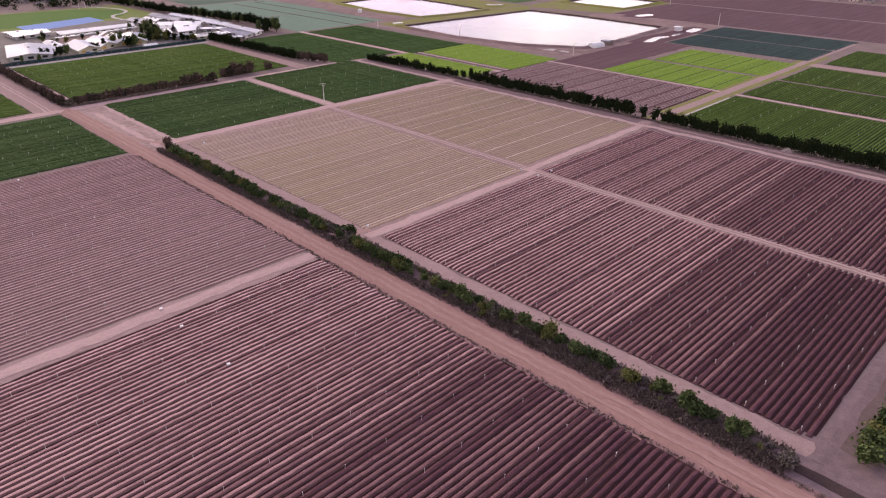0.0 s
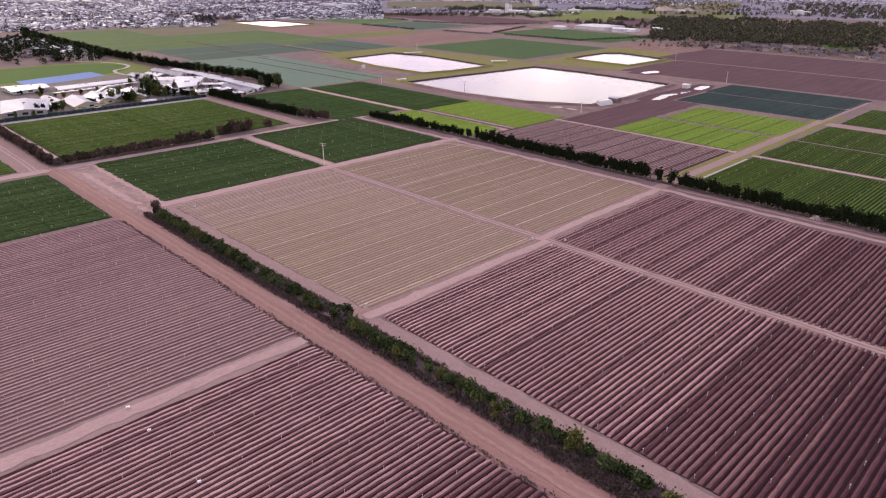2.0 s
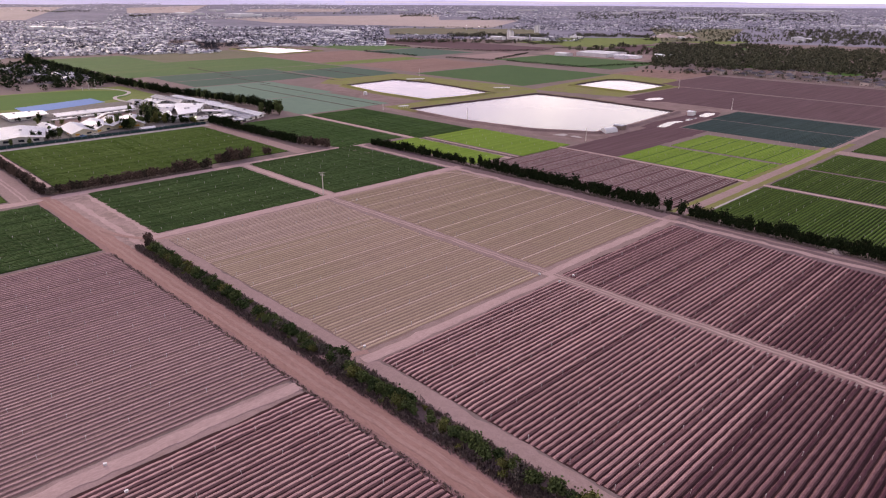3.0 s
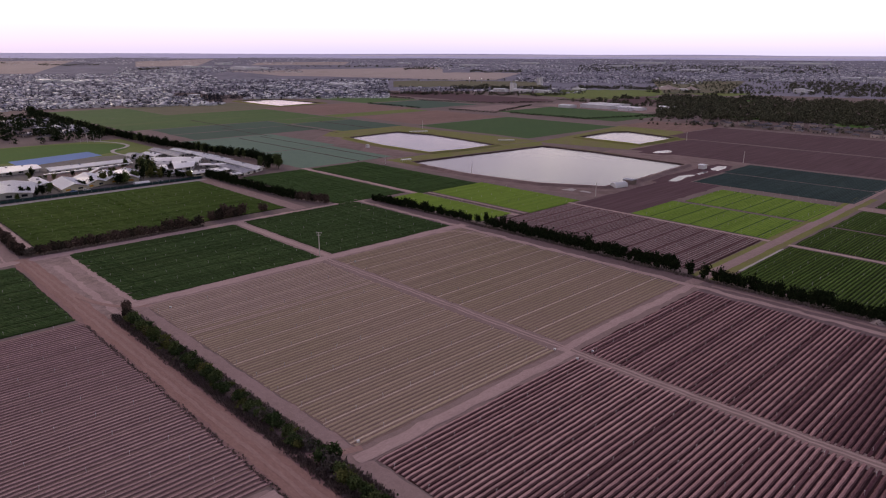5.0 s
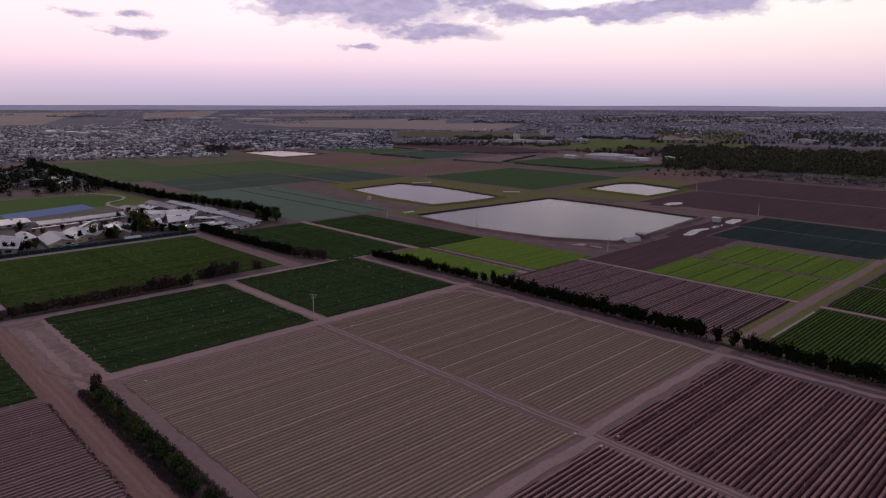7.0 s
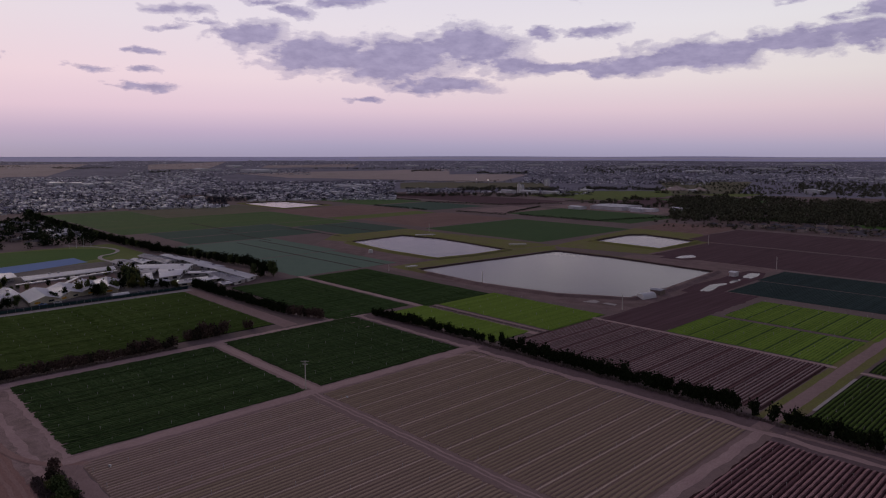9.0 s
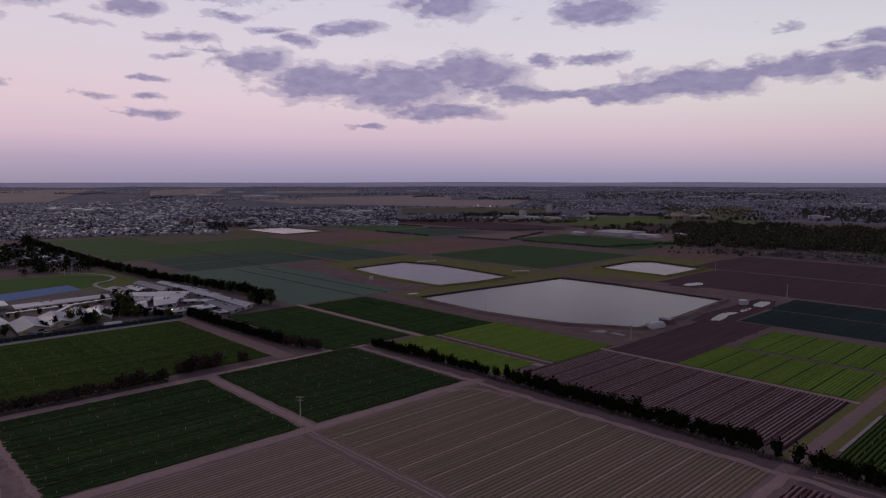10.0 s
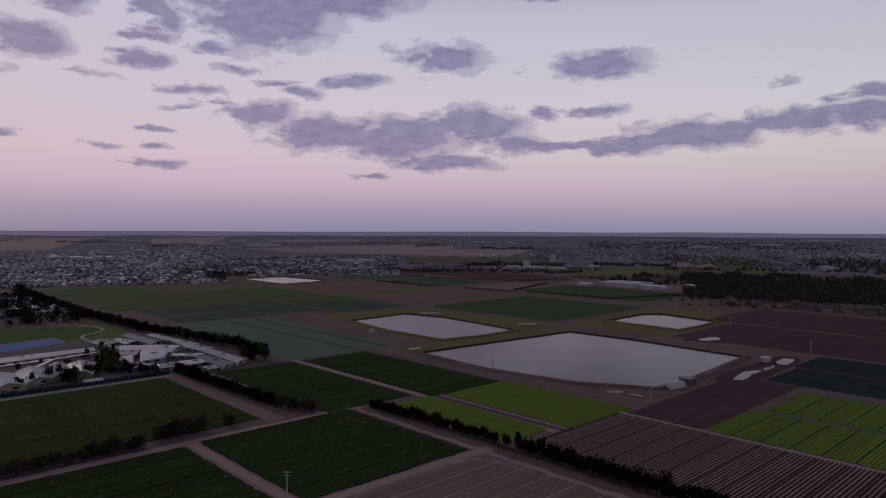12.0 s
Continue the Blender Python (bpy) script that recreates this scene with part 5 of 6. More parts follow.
def parked_car(x, y, rz, mat, label):
    root = empty("parked_car", x, y, 0.06, rz)
    B = Lump()
    prof = [(-2.2, 0.35), (-2.2, 0.8), (-1.9, 0.95), (1.0, 0.98), (2.1, 0.8), (2.2, 0.4)]
    m = len(prof)
    B.face_set([(px_, q * 0.88, pz) for q in (-1, 1) for px_, pz in prof], [(k, k + 1, k + 1 + m, k + m) for k in range(m - 1)] + [tuple(range(m - 1, -1, -1)), tuple(range(m, 2 * m)), (m - 1, 0, m, 2 * m - 1)])
    B.make("body", mat, root)
    C = Lump()
    C.face_set([(-1.8, -0.78, 0.95), (0.9, -0.78, 0.97), (0.9, 0.78, 0.97), (-1.8, 0.78, 0.95), (-1.4, -0.62, 1.45), (0.2, -0.62, 1.47), (0.2, 0.62, 1.47), (-1.4, 0.62, 1.45)],
               [(0, 1, 5, 4), (1, 2, 6, 5), (2, 3, 7, 6), (3, 0, 4, 7)])
    C.make("glazing", "glass_dark", root)
    T = Lump()
    T.box(-1.4, 0.2, -0.62, 0.62, 1.44, 1.5)
    T.make("roof", mat, root)
    for wx in (-1.35, 1.35):
        for wy in (-0.85, 0.85):
            w = Lump()
            ring = [(wx + 0.33 * math.cos(6.283 * k / 12), 0.33 + 0.33 * math.sin(6.283 * k / 12)) for k in range(12)]
            w.face_set([(px_, wy - 0.1, pz) for px_, pz in ring] + [(px_, wy + 0.1, pz) for px_, pz in ring], [(k, (k + 1) % 12, 12 + (k + 1) % 12, 12 + k) for k in range(12)] + [tuple(range(11, -1, -1)), tuple(range(12, 24))])
            w.make("wheel", "asphalt", root)
    return tagged(root, label, "car", "parked cars")


parked_car(-371.5, 66, 92, "blue_roof", "dark blue car parked beside the classroom hall")
parked_car(-371.5, 74, 88, "white_paint", "white car parked beside the classroom hall")
parked_car(-368.5, 122, 90, "grey_roof", "grey car parked on the school lane")


def wall_lamp(x, y, z):
    root = empty("outdoor_lamp", x, y, 0)
    P = Lump()
    P.tube([(0, 0, -0.1), (0, 0, z)], [0.09, 0.06], 6)
    P.make("post", "metal", root)
    G = Lump()
    G.box(-0.35, 0.35, -0.35, 0.35, z, z + 0.4)
    G.make("lamp_head", "lamp_glow", root, "lit white lamp head")
    return tagged(root, "small lit lamp on a post at the school", "lamp")


wall_lamp(-371.5, 147, 4.2)


def ring_points(cx, cy, rx, ry, n=48):
    return [(cx + rx * math.cos(2 * math.pi * k / n), cy + ry * math.sin(2 * math.pi * k / n)) for k in range(n)]


polygon("sports_oval", ring_points(-584, 96, 54, 80), 0.05, "grass", "mown green sports oval", "grass")
polygon("oval_surround", [(-646, -20), (-524, -20), (-524, 190), (-640, 190)], 0.03, "grass_light", "rough grass round the sports oval", "grass")


def ribbon(name, pts, width, z, mat, label, category):
    L = Lump()
    sm = []
    for i in range(len(pts) - 1):
        p0, p1, p2, p3 = (Vector(pts[max(0, min(len(pts) - 1, j))]) for j in (i - 1, i, i + 1, i + 2))
        for k in range(6):
            t = k / 6
            sm.append(0.5 * ((2 * p1) + (p2 - p0) * t + (2 * p0 - 5 * p1 + 4 * p2 - p3) * t * t + (3 * p1 - p0 - 3 * p2 + p3) * t ** 3))
    sm.append(Vector(pts[-1]))
    vs, fs = [], []
    for i, p in enumerate(sm):
        d = (sm[min(i + 1, len(sm) - 1)] - sm[max(i - 1, 0)]).normalized()
        q = Vector((-d.y, d.x)) * width / 2
        vs += [(p.x + q.x, p.y + q.y, z), (p.x - q.x, p.y - q.y, z)]
    fs = [(2 * i, 2 * i + 1, 2 * i + 3, 2 * i + 2) for i in range(len(sm) - 1)]
    return tagged(solid(name, vs, fs, mat), label, category, kind="structure")


ribbon("oval_path", [(-655, 150), (-638, 164), (-612, 176.5), (-586, 178), (-568, 168), (-560, 156), (-543, 150), (-522, 151)], 3.5, 0.07, "concrete", "pale curving footpath beside the oval", "path")


def goal_posts(x, y):
    root = empty("goal_posts", x, y)
    for k, h in ((-1.5, 6), (-0.5, 10), (0.5, 10), (1.5, 6)):
        L = Lump()
        L.tube([(0, k * 6.4, -0.2), (0, k * 6.4, h)], [0.12, 0.1], 6)
        L.make("post", "white_paint", root)
    return tagged(root, "set of four white goal posts on the oval", "goal posts", "goal posts")


goal_posts(-630, 158)
goal_posts(-560, 32)


ribbon("wheel_rut", [(-128, 22), (-136, 12), (-150, 6), (-172, 3.4)], 2.2, 0.112, "lane", "pale wheel ruts curving off the dirt road", "wheel rut")
ribbon("wheel_rut", [(-40, 3), (-16, 5), (-6, 10), (-1, 20)], 2.2, 0.116, "lane", "pale wheel ruts curving off the dirt road", "wheel rut")
ribbon("wheel_rut", [(-131, 168), (-129, 176), (-122, 181), (-105, 183)], 2.4, 0.118, "track", "pale wheel ruts at the track crossing", "wheel rut")
ribbon("wheel_rut", [(-222, 150), (-222, 166), (-214, 174), (-196, 176)], 2.8, 0.119, "track", "pale wheel ruts at the track crossing", "wheel rut")


# ---------------------------------------------------------------- poles, pumps and sheds
def utility_pole(x, y, h=10.6, arm=True):
    root = empty("utility_pole", x, y, rise(x, y), 45)
    L = Lump()
    L.tube([(0, 0, -0.5), (0, 0, h * 0.5), (0, 0, h)], [0.24, 0.2, 0.15], 10)
    L.make("shaft", "pole_wood", root)
    if arm:
        for z, w in ((h - 0.35, 1.5), (h - 1.5, 1.0)):
            A = Lump()
            A.box(-w, w, 0.16, 0.3, z - 0.09, z + 0.09)
            bar = A.make("crossarm", "pole_wood", root)
            for k in (-0.9, -0.35, 0.35, 0.9):
                I = Lump()
                I.tube([(k * w, 0.23, z + 0.09), (k * w, 0.23, z + 0.18), (k * w, 0.23, z + 0.3)], [0.04, 0.08, 0.05], 6)
                I.make("insulator", "white_paint", bar, "white porcelain insulator")
    return tagged(root, "pale timber power pole with a crossarm" if arm else "thin plain timber pole beside the water", "power pole")


utility_pole(-138.3, 101.2, 11.4)
for x, y, h in ((-237, 306, 9), (-127, 307, 9), (-497, 493, 10), (-119, 517, 10), (-322, 291, 6), (-224, 624, 9)):
    utility_pole(x, y, h, False)


def tunnel_shed(x, y, rz):
    """A white half-round storage tunnel with a door."""
    root = empty("tunnel_shed", x, y, 0, rz)
    n, L = 10, Lump()
    vs = [(6 * s, 3.2 * math.cos(math.pi * k / n), 3.4 * math.sin(math.pi * k / n)) for s in (-1, 1) for k in range(n + 1)]
    fs = [(k, k + 1, k + n + 2, k + n + 1) for k in range(n)] + [tuple(range(n, -1, -1)), tuple(range(n + 1, 2 * n + 2))]
    L.face_set(vs, fs)
    L.make("cover", "white_paint", root)
    D = Lump()
    D.box(6.0, 6.08, -1.2, 1.2, 0, 2.4)
    D.make("door", "metal", root, "grey metal door")
    return tagged(root, "white half-round tunnel shed beside the reservoir", "shed")


tunnel_shed(-134.5, 347, 80)
box_building("pump_shed", -139, -132, 360, 366, 2.8, "grey_roof", "small weathered shed beside the reservoir", "shed", 0.5, windows=False)
box_building("pump_shed", -131.5, -127, 460, 466, 3.0, "white_roof", "small white shed beside the channel", "shed", 0.5, windows=False, wall_mat="white_paint")


def tank(x, y, r, h):
    root = empty("water_tank", x, y)
    n, L = 16, Lump()
    L.tube([(0, 0, 0), (0, 0, h * 0.98), (0, 0, h)], [r, r, r * 0.92], n)
    L.make("barrel", "white_paint", root)
    C = Lump()
    C.tube([(0, 0, h), (0, 0, h + r * 0.3)], [r * 0.92, r * 0.1], n)
    C.make("lid", "white_roof", root)
    return tagged(root, "pale round water tank beside the reservoir", "water tank")


tank(-410, 341, 1.9, 3.0)


def jetty(x0, y0, x1, y1):
    d = math.hypot(x1 - x0, y1 - y0)
    root = empty("jetty", x0, y0, 0, math.degrees(math.atan2(y1 - y0, x1 - x0)))
    L = Lump()
    L.box(0, d, -1.5, 1.5, 1.5, 2.1)
    L.make("deck", "white_paint", root)
    for k in range(5):
        P = Lump()
        P.tube([(d * (k + 0.5) / 5, 0, -0.5), (d * (k + 0.5) / 5, 0, 1.5)], [0.15, 0.15], 6)
        P.make("post", "pole_wood", root)
    return tagged(root, "pale concrete pump jetty at the reservoir", "jetty")


jetty(-474, 452, -464, 471)
jetty(-353, 468, -342, 481)
jetty(-321, 308, -319, 317)


# ---------------------------------------------------------------- sprinklers
def sprinkler_proto():
    L = Lump()
    L.tube([(0, 0, -0.05), (0, 0, 0.12), (0, 0, 0.14), (0, 0, 1.05)], [0.08, 0.08, 0.045, 0.04], 6)
    root = L.make("sprinkler", "pvc")
    H_ = Lump()
    H_.tube([(0, 0, 1.05), (0, 0, 1.12), (0.02, 0, 1.28), (0.05, 0, 1.34)], [0.05, 0.09, 0.085, 0.03], 6)
    H_.make("sprinkler_head", "white_paint", root, "white sprinkler head")
    return tagged(root, "pale upright sprinkler riser in the crop", "sprinkler", "field sprinklers")


GRID = [(4.5, 110, -62, -4, 10.55, 10.9, -2.2, 9.3, True), (-129, -4, -62, -4, -0.9, 11.6, -2.2, 9.3, True), (5, 132, 20, 97, 10.55, 10.9, 20.4, 9.35, True),
        (-124, -4, 20, 97, -4.6, 11.6, 20.4, 9.35, True),
        (4.5, 205, -175, -62, 10.55, 10.9, -2.2, 9.3, False), (110, 205, -62, -4, 10.55, 10.9, -2.2, 9.3, False), (-129, -4, -175, -62, -0.9, 11.6, -2.2, 9.3, False),
        (5, 132, 103, 180, 7.0, 10.9, 105.7, 9.7, False), (-123, -6, 104, 184, -4.6, 11.6, 105.5, 9.4, False), (-218, -138, 21, 100, -140, 11.5, 22, 9.4, False),
        (-224, -139, 113, 186, -140, 11.5, 114, 9.4, False), (-352, -256, 15, 150, -257, 11.5, 16, 9.4, False), (-212, -133, -160, -5, -135, 11.5, -6, 9.4, False),
        (-127, -9, 207, 277, -12, 11.0, 208, 9.4, False), (6, 130, 212, 408, 10, 11.0, 213, 9.4, False), (-84, -9, 284, 400, -12, 11.0, 285, 9.4, False),
        (-207, -128, 203, 290, -130, 11.5, 204, 9.4, False)]
proto, many = sprinkler_proto(), Lump()
count = 0
for x0, x1, y0, y1, fx, px_, fy, py_, single in GRID:
    for i in range(math.ceil((x0 - fx) / px_), math.floor((x1 - fx) / px_) + 1):
        for j in range(math.ceil((y0 - fy) / py_), math.floor((y1 - fy) / py_) + 1):
            x, y = fx + i * px_ + R.uniform(-0.12, 0.12), fy + j * py_ + R.uniform(-0.25, 0.25)
            lean = R.uniform(-5, 5)
            if single:
                if count:
                    copy_thing(proto, pose(x, y, 0.05, lean, R.uniform(-5, 5), 0))
                else:
                    proto.matrix_basis = pose(x, y, 0.05, lean, 0, 0)
                count += 1
            else:
                q = math.radians(lean)
                many.tube([(x, y, 0.0), (x + q * 1.0, y, 1.05), (x + q * 1.1, y, 1.1), (x + q * 1.2, y, 1.3)], [0.05, 0.04, 0.09, 0.06], 5)
tagged(many.make("sprinklers", "pvc"), "many pale upright sprinkler risers in the fields", "sprinklers", kind="stuff")


def valve_box(x, y, rz):
    root = empty("valve_box", x, y, 0.02, rz)
    root.scale = (0.6, 0.6, 0.75)
    L = Lump()
    L.box(-0.55, 0.55, -0.4, 0.4, 0, 0.7)
    L.make("body", "white_paint", root)
    C = Lump()
    C.box(-0.62, 0.62, -0.47, 0.47, 0.7, 0.8)
    C.make("lid", "white_paint", root)
    return tagged(root, "white irrigation valve box at the field edge", "valve box", "valve boxes")


for x, y in ((-1.0, -48.6), (10.4, -48.6), (-3.6, 20.8), (-2.6, 97.2), (6.4, 96.6), (6.5, 104.6), (-121.5, 25.0), (-120, 107.5), (-127.5, -46.5), (32.4, -48.2)):
    valve_box(x, y, R.uniform(0, 90))


# ---------------------------------------------------------------- dry grass along hedges and roads
def tufts(name, spots, label, mat="dry_grass", size=0.5):
    """Sprays of thin leaning stalks."""
    L = Lump()
    for x, y in spots:
        for _ in range(5):
            a, h = R.uniform(0, 6.28), size * R.uniform(0.5, 1.4)
            w = 0.07 * size + 0.03
            dx, dy = w * math.cos(a), w * math.sin(a)
            ox, oy = R.uniform(-0.5, 0.5) * size, R.uniform(-0.5, 0.5) * size
            lx, ly = R.uniform(-0.4, 0.4) * h, R.uniform(-0.4, 0.4) * h
            L.face_set([(x + ox - dx, y + oy - dy, 0.0), (x + ox + dx, y + oy + dy, 0.0), (x + ox + dx * 1.5 + lx, y + oy + dy * 1.5 + ly, h), (x + ox - dx * 1.5 + lx, y + oy - dy * 1.5 + ly, h * 0.9)], [(0, 1, 2, 3)])
    return tagged(L.make(name, mat), label, "grass", kind="stuff")


tufts("hedge_grass", [(R.uniform(-128, 132), R.gauss(7.2, 0.6)) for _ in range(3000)], "grey dry grass and twigs under the hedge", "twig", 0.75)
tufts("hedge_grass", [(R.uniform(62, 132), R.gauss(8.0, 1.0)) for _ in range(2600)], "grey dry grass and twigs under the hedge", "twig", 0.8)
tufts("hedge_grass", [(R.uniform(-128, 132), R.gauss(13.2, 0.6)) for _ in range(2000)], "grey dry grass beside the hedge", size=0.6)
tufts("road_grass", [(R.uniform(-125, 205), R.gauss(-2.9, 0.4)) for _ in range(1500)], "brown dry grass along the road edge", "dry_grass", 0.35)
tufts("road_grass", [(R.uniform(-125, 205), R.gauss(5.9, 0.4)) for _ in range(1500)], "brown dry grass along the road edge", "dry_grass", 0.35)
tufts("windbreak_grass", [(R.uniform(-220, 175), R.gauss(196.2, 0.7)) for _ in range(2200)], "dry grass at the foot of the windbreak", size=0.7)
tufts("brown_hedge_grass", [(R.gauss(-227.5, 0.5), R.uniform(10, 88)) for _ in range(800)], "dry grass at the foot of the hedge", size=0.7)


# ---------------------------------------------------------------- the far plain
EYE_X, EYE_Y, EYE_Z = 58.0, -14.0, 89.0


def far(az, dist):
    """A place on the plain at az degrees right of the heading; far places are drawn in towards the eye with their size."""
    want = EYE_Z / dist
    lo, hi = 100.0, 4600.0
    a = HEADING - radians(az)
    ca, sa = math.cos(a), math.sin(a)
    for _ in range(30):
        mid = (lo + hi) / 2
        if (EYE_Z - rise(EYE_X + mid * ca, EYE_Y + mid * sa)) / mid > want:
            lo = mid
        else:
            hi = mid
    return EYE_X + lo * ca, EYE_Y + lo * sa, lo / dist


sheet("house_gardens", -330, 60, 792, 900, 0.05, "verge_dark", "dark garden ground round the houses", "ground", 8, 6)


def house_into(walls, roofs, x, y, s, rz):
    """A small hip-roofed house into two joined meshes."""
    a, b, h = s * R.uniform(6, 9), s * R.uniform(4.5, 6.5), s * R.choice((2.8, 2.8, 3.0, 5.4))
    z = rise(x, y)
    c, q = math.cos(rz), math.sin(rz)
    T = lambda px_, py_, pz: (x + px_ * c - py_ * q, y + px_ * q + py_ * c, z + pz)
    walls.face_set([T(-a, -b, -1), T(a, -b, -1), T(a, b, -1), T(-a, b, -1), T(-a, -b, h), T(a, -b, h), T(a, b, h), T(-a, b, h)],
                   [(0, 1, 5, 4), (1, 2, 6, 5), (2, 3, 7, 6), (3, 0, 4, 7)])
    o = 0.6 * s
    roofs.face_set([T(-a - o, -b - o, h), T(a + o, -b - o, h), T(a + o, b + o, h), T(-a - o, b + o, h), T(-a + b, 0, h + b * 0.5), T(a - b, 0, h + b * 0.5)],
                   [(0, 1, 5, 4), (1, 2, 5), (2, 3, 4, 5), (3, 0, 4)])


def tree_into(L, x, y, s, n=7, leaf=1.0):
    z = rise(x, y)
    w, h = s * R.uniform(2.6, 4.2), s * R.uniform(3.6, 6.6)
    for _ in range(n):
        up_ = R.uniform(0.05, 1.0)
        q = w * (1.15 - 0.9 * abs(up_ - 0.45)) * 0.5
        px_, py_, pz = x + R.gauss(0, 0.8) * q, y + R.gauss(0, 0.8) * q, z + h * up_
        k = s * leaf * R.uniform(0.9, 1.8)
        a_, c_, q_ = R.uniform(0, 6.28), R.uniform(0.6, 1.0) * k, R.choice((1, -1))
        v = [(px_ + c_ * math.cos(a_ + 2.094 * j), py_ + c_ * math.sin(a_ + 2.094 * j), pz - 0.35 * k * q_) for j in range(3)] + [(px_ + R.uniform(-0.3, 0.3) * k, py_ + R.uniform(-0.3, 0.3) * k, pz + 0.75 * k * q_)]
        L.face_set(v, [(0, 1, 2), (0, 2, 3), (0, 3, 1), (1, 3, 2)] if q_ < 0 else [(0, 2, 1), (0, 3, 2), (0, 1, 3), (1, 2, 3)])


def suburb(name, az0, az1, d0, d1, houses, trees, clump=0.5):
    walls, roofs, pale, green = Lump(), Lump(), Lump(), Lump()
    for _ in range(houses):
        d = 1 / R.uniform(1 / d1, 1 / d0)
        x, y, s = far(R.uniform(az0, az1), d)
        if noise.noise((x * 0.006, y * 0.006, 1)) < -0.25 or (x > -652 and y < 232) or (-1010 < x < -690 and 205 < y < 660):
            continue
        house_into(walls, pale if R.random() < 0.3 else roofs, x, y, s * R.uniform(0.34, 0.7), R.choice((0.2, 1.77)) + R.gauss(0, 0.12))
    for _ in range(trees):
        d = 1 / R.uniform(1 / d1, 1 / d0)
        x, y, s = far(R.uniform(az0, az1), d)
        if noise.noise((x * 0.008, y * 0.008, 7)) < -0.1 and R.random() < clump or (x > -652 and y < 232) or (-1010 < x < -690 and 205 < y < 660):
            continue
        tree_into(green, x, y, s * R.uniform(0.6, 1.05), 7, 0.85)
    if houses:
        tagged(walls.make(name + "_walls", "house_wall"), "distant suburban house walls in many tones", "houses", kind="stuff")
        tagged(roofs.make(name + "_roofs", "tile_roof"), "distant grey suburban house roofs", "houses", kind="stuff")
        tagged(pale.make(name + "_pale_roofs", "white_paint"), "distant white suburban house and shed roofs", "houses", kind="stuff")
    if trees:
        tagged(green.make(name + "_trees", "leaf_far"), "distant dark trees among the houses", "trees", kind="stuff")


suburb("suburb_west", -42, -19, 1170, 3000, 4600, 7600, 0.45)
suburb("suburb_west_near", -42, -29, 800, 1010, 260, 300)
suburb("suburb_middle", -20, -5, 1310, 2250, 2300, 3900, 0.45)
suburb("suburb_centre", 6, 21, 2050, 3500, 700, 2300, 0.7)
suburb("farm_belt", -4, 12, 1480, 1760, 90, 700, 0.9)
suburb("suburb_beyond", -26, -12, 3000, 4200, 700, 900, 0.6)
suburb("suburb_far", -2, 38, 3500, 13000, 4200, 4200, 0.9)
suburb("suburb_far_west", -42, -2, 5000, 13000, 1500, 2400, 0.9)
suburb("suburb_east", 20, 38, 2450, 3550, 1500, 1500, 0.9)


def far_patch(name, corners, mat, label, category="paddock"):
    """A field on the far plain between four corners, each given as az and distance, that follows the ground."""
    (a0, d0), (a1, d1), (a2, d2), (a3, d3) = corners
    nu, nv = 14, 6
    vs = []
    for j in range(nv + 1):
        v = j / nv
        for i in range(nu + 1):
            u = i / nu
            az = (a0 + (a1 - a0) * u) * (1 - v) + (a3 + (a2 - a3) * u) * v
            inv = (1 / d0 + (1 / d1 - 1 / d0) * u) * (1 - v) + (1 / d3 + (1 / d2 - 1 / d3) * u) * v
            if j in (0, nv):
                inv *= 1 + 0.03 * noise.noise((az * 1.3, inv * 5000, 2))
            x, y, _ = far(az, 1 / inv)
            vs.append((x, y, rise(x, y) + 0.9))
    fs = [(j * (nu + 1) + i, (j + 1) * (nu + 1) + i, (j + 1) * (nu + 1) + i + 1, j * (nu + 1) + i + 1) for j in range(nv) for i in range(nu)]
    ob = solid(name, vs, fs, mat)
    if ob.data.polygons[0].normal.z < 0:
        ob.data.flip_normals()
    return tagged(ob, label, category, kind="structure")


for k, corners in enumerate((((-18.1, 3250), (-0.3, 4014), (-0.3, 2234), (-13.7, 2595)), ((-0.6, 2990), (6.4, 2990), (4.2, 2208), (-0.6, 2180)), ((-38, 6400), (-28.6, 7000), (-31.5, 3150), (-38, 2950)),
                             ((-24.5, 6200), (-18.7, 8200), (-20.1, 4420), (-24.6, 4250)), ((-15.5, 5600), (-8, 6000), (-8.5, 4700), (-16, 4600)))):
    far_patch("paddock_far_%d" % (k + 1), corners, "paddock", "distant dry tan paddock")
for k, corners in enumerate((((-4.5, 2120), (7.5, 2120), (8.5, 1780), (-4.5, 1740)), ((17, 2300), (24, 2360), (23.2, 1640), (18.4, 1560)), ((9.5, 1640), (17.6, 1700), (17.8, 1480), (10.5, 1320)))):
    far_patch("paddock_green_%d" % (k + 1), corners, "pasture_dry" if k < 2 else "grass_light", "distant olive green paddock")


def big_shed(az, d, w, l, h, mat="white_roof"):
    x, y, s = far(az, d)
    box_building("warehouse", x - w * s / 2, x + w * s / 2, y - l * s / 2, y + l * s / 2, h * s, mat, "distant long pale metal warehouse", "warehouse", 1.0 * s, R.choice("xy"), windows=False, group="warehouses", wall_mat="white_paint")


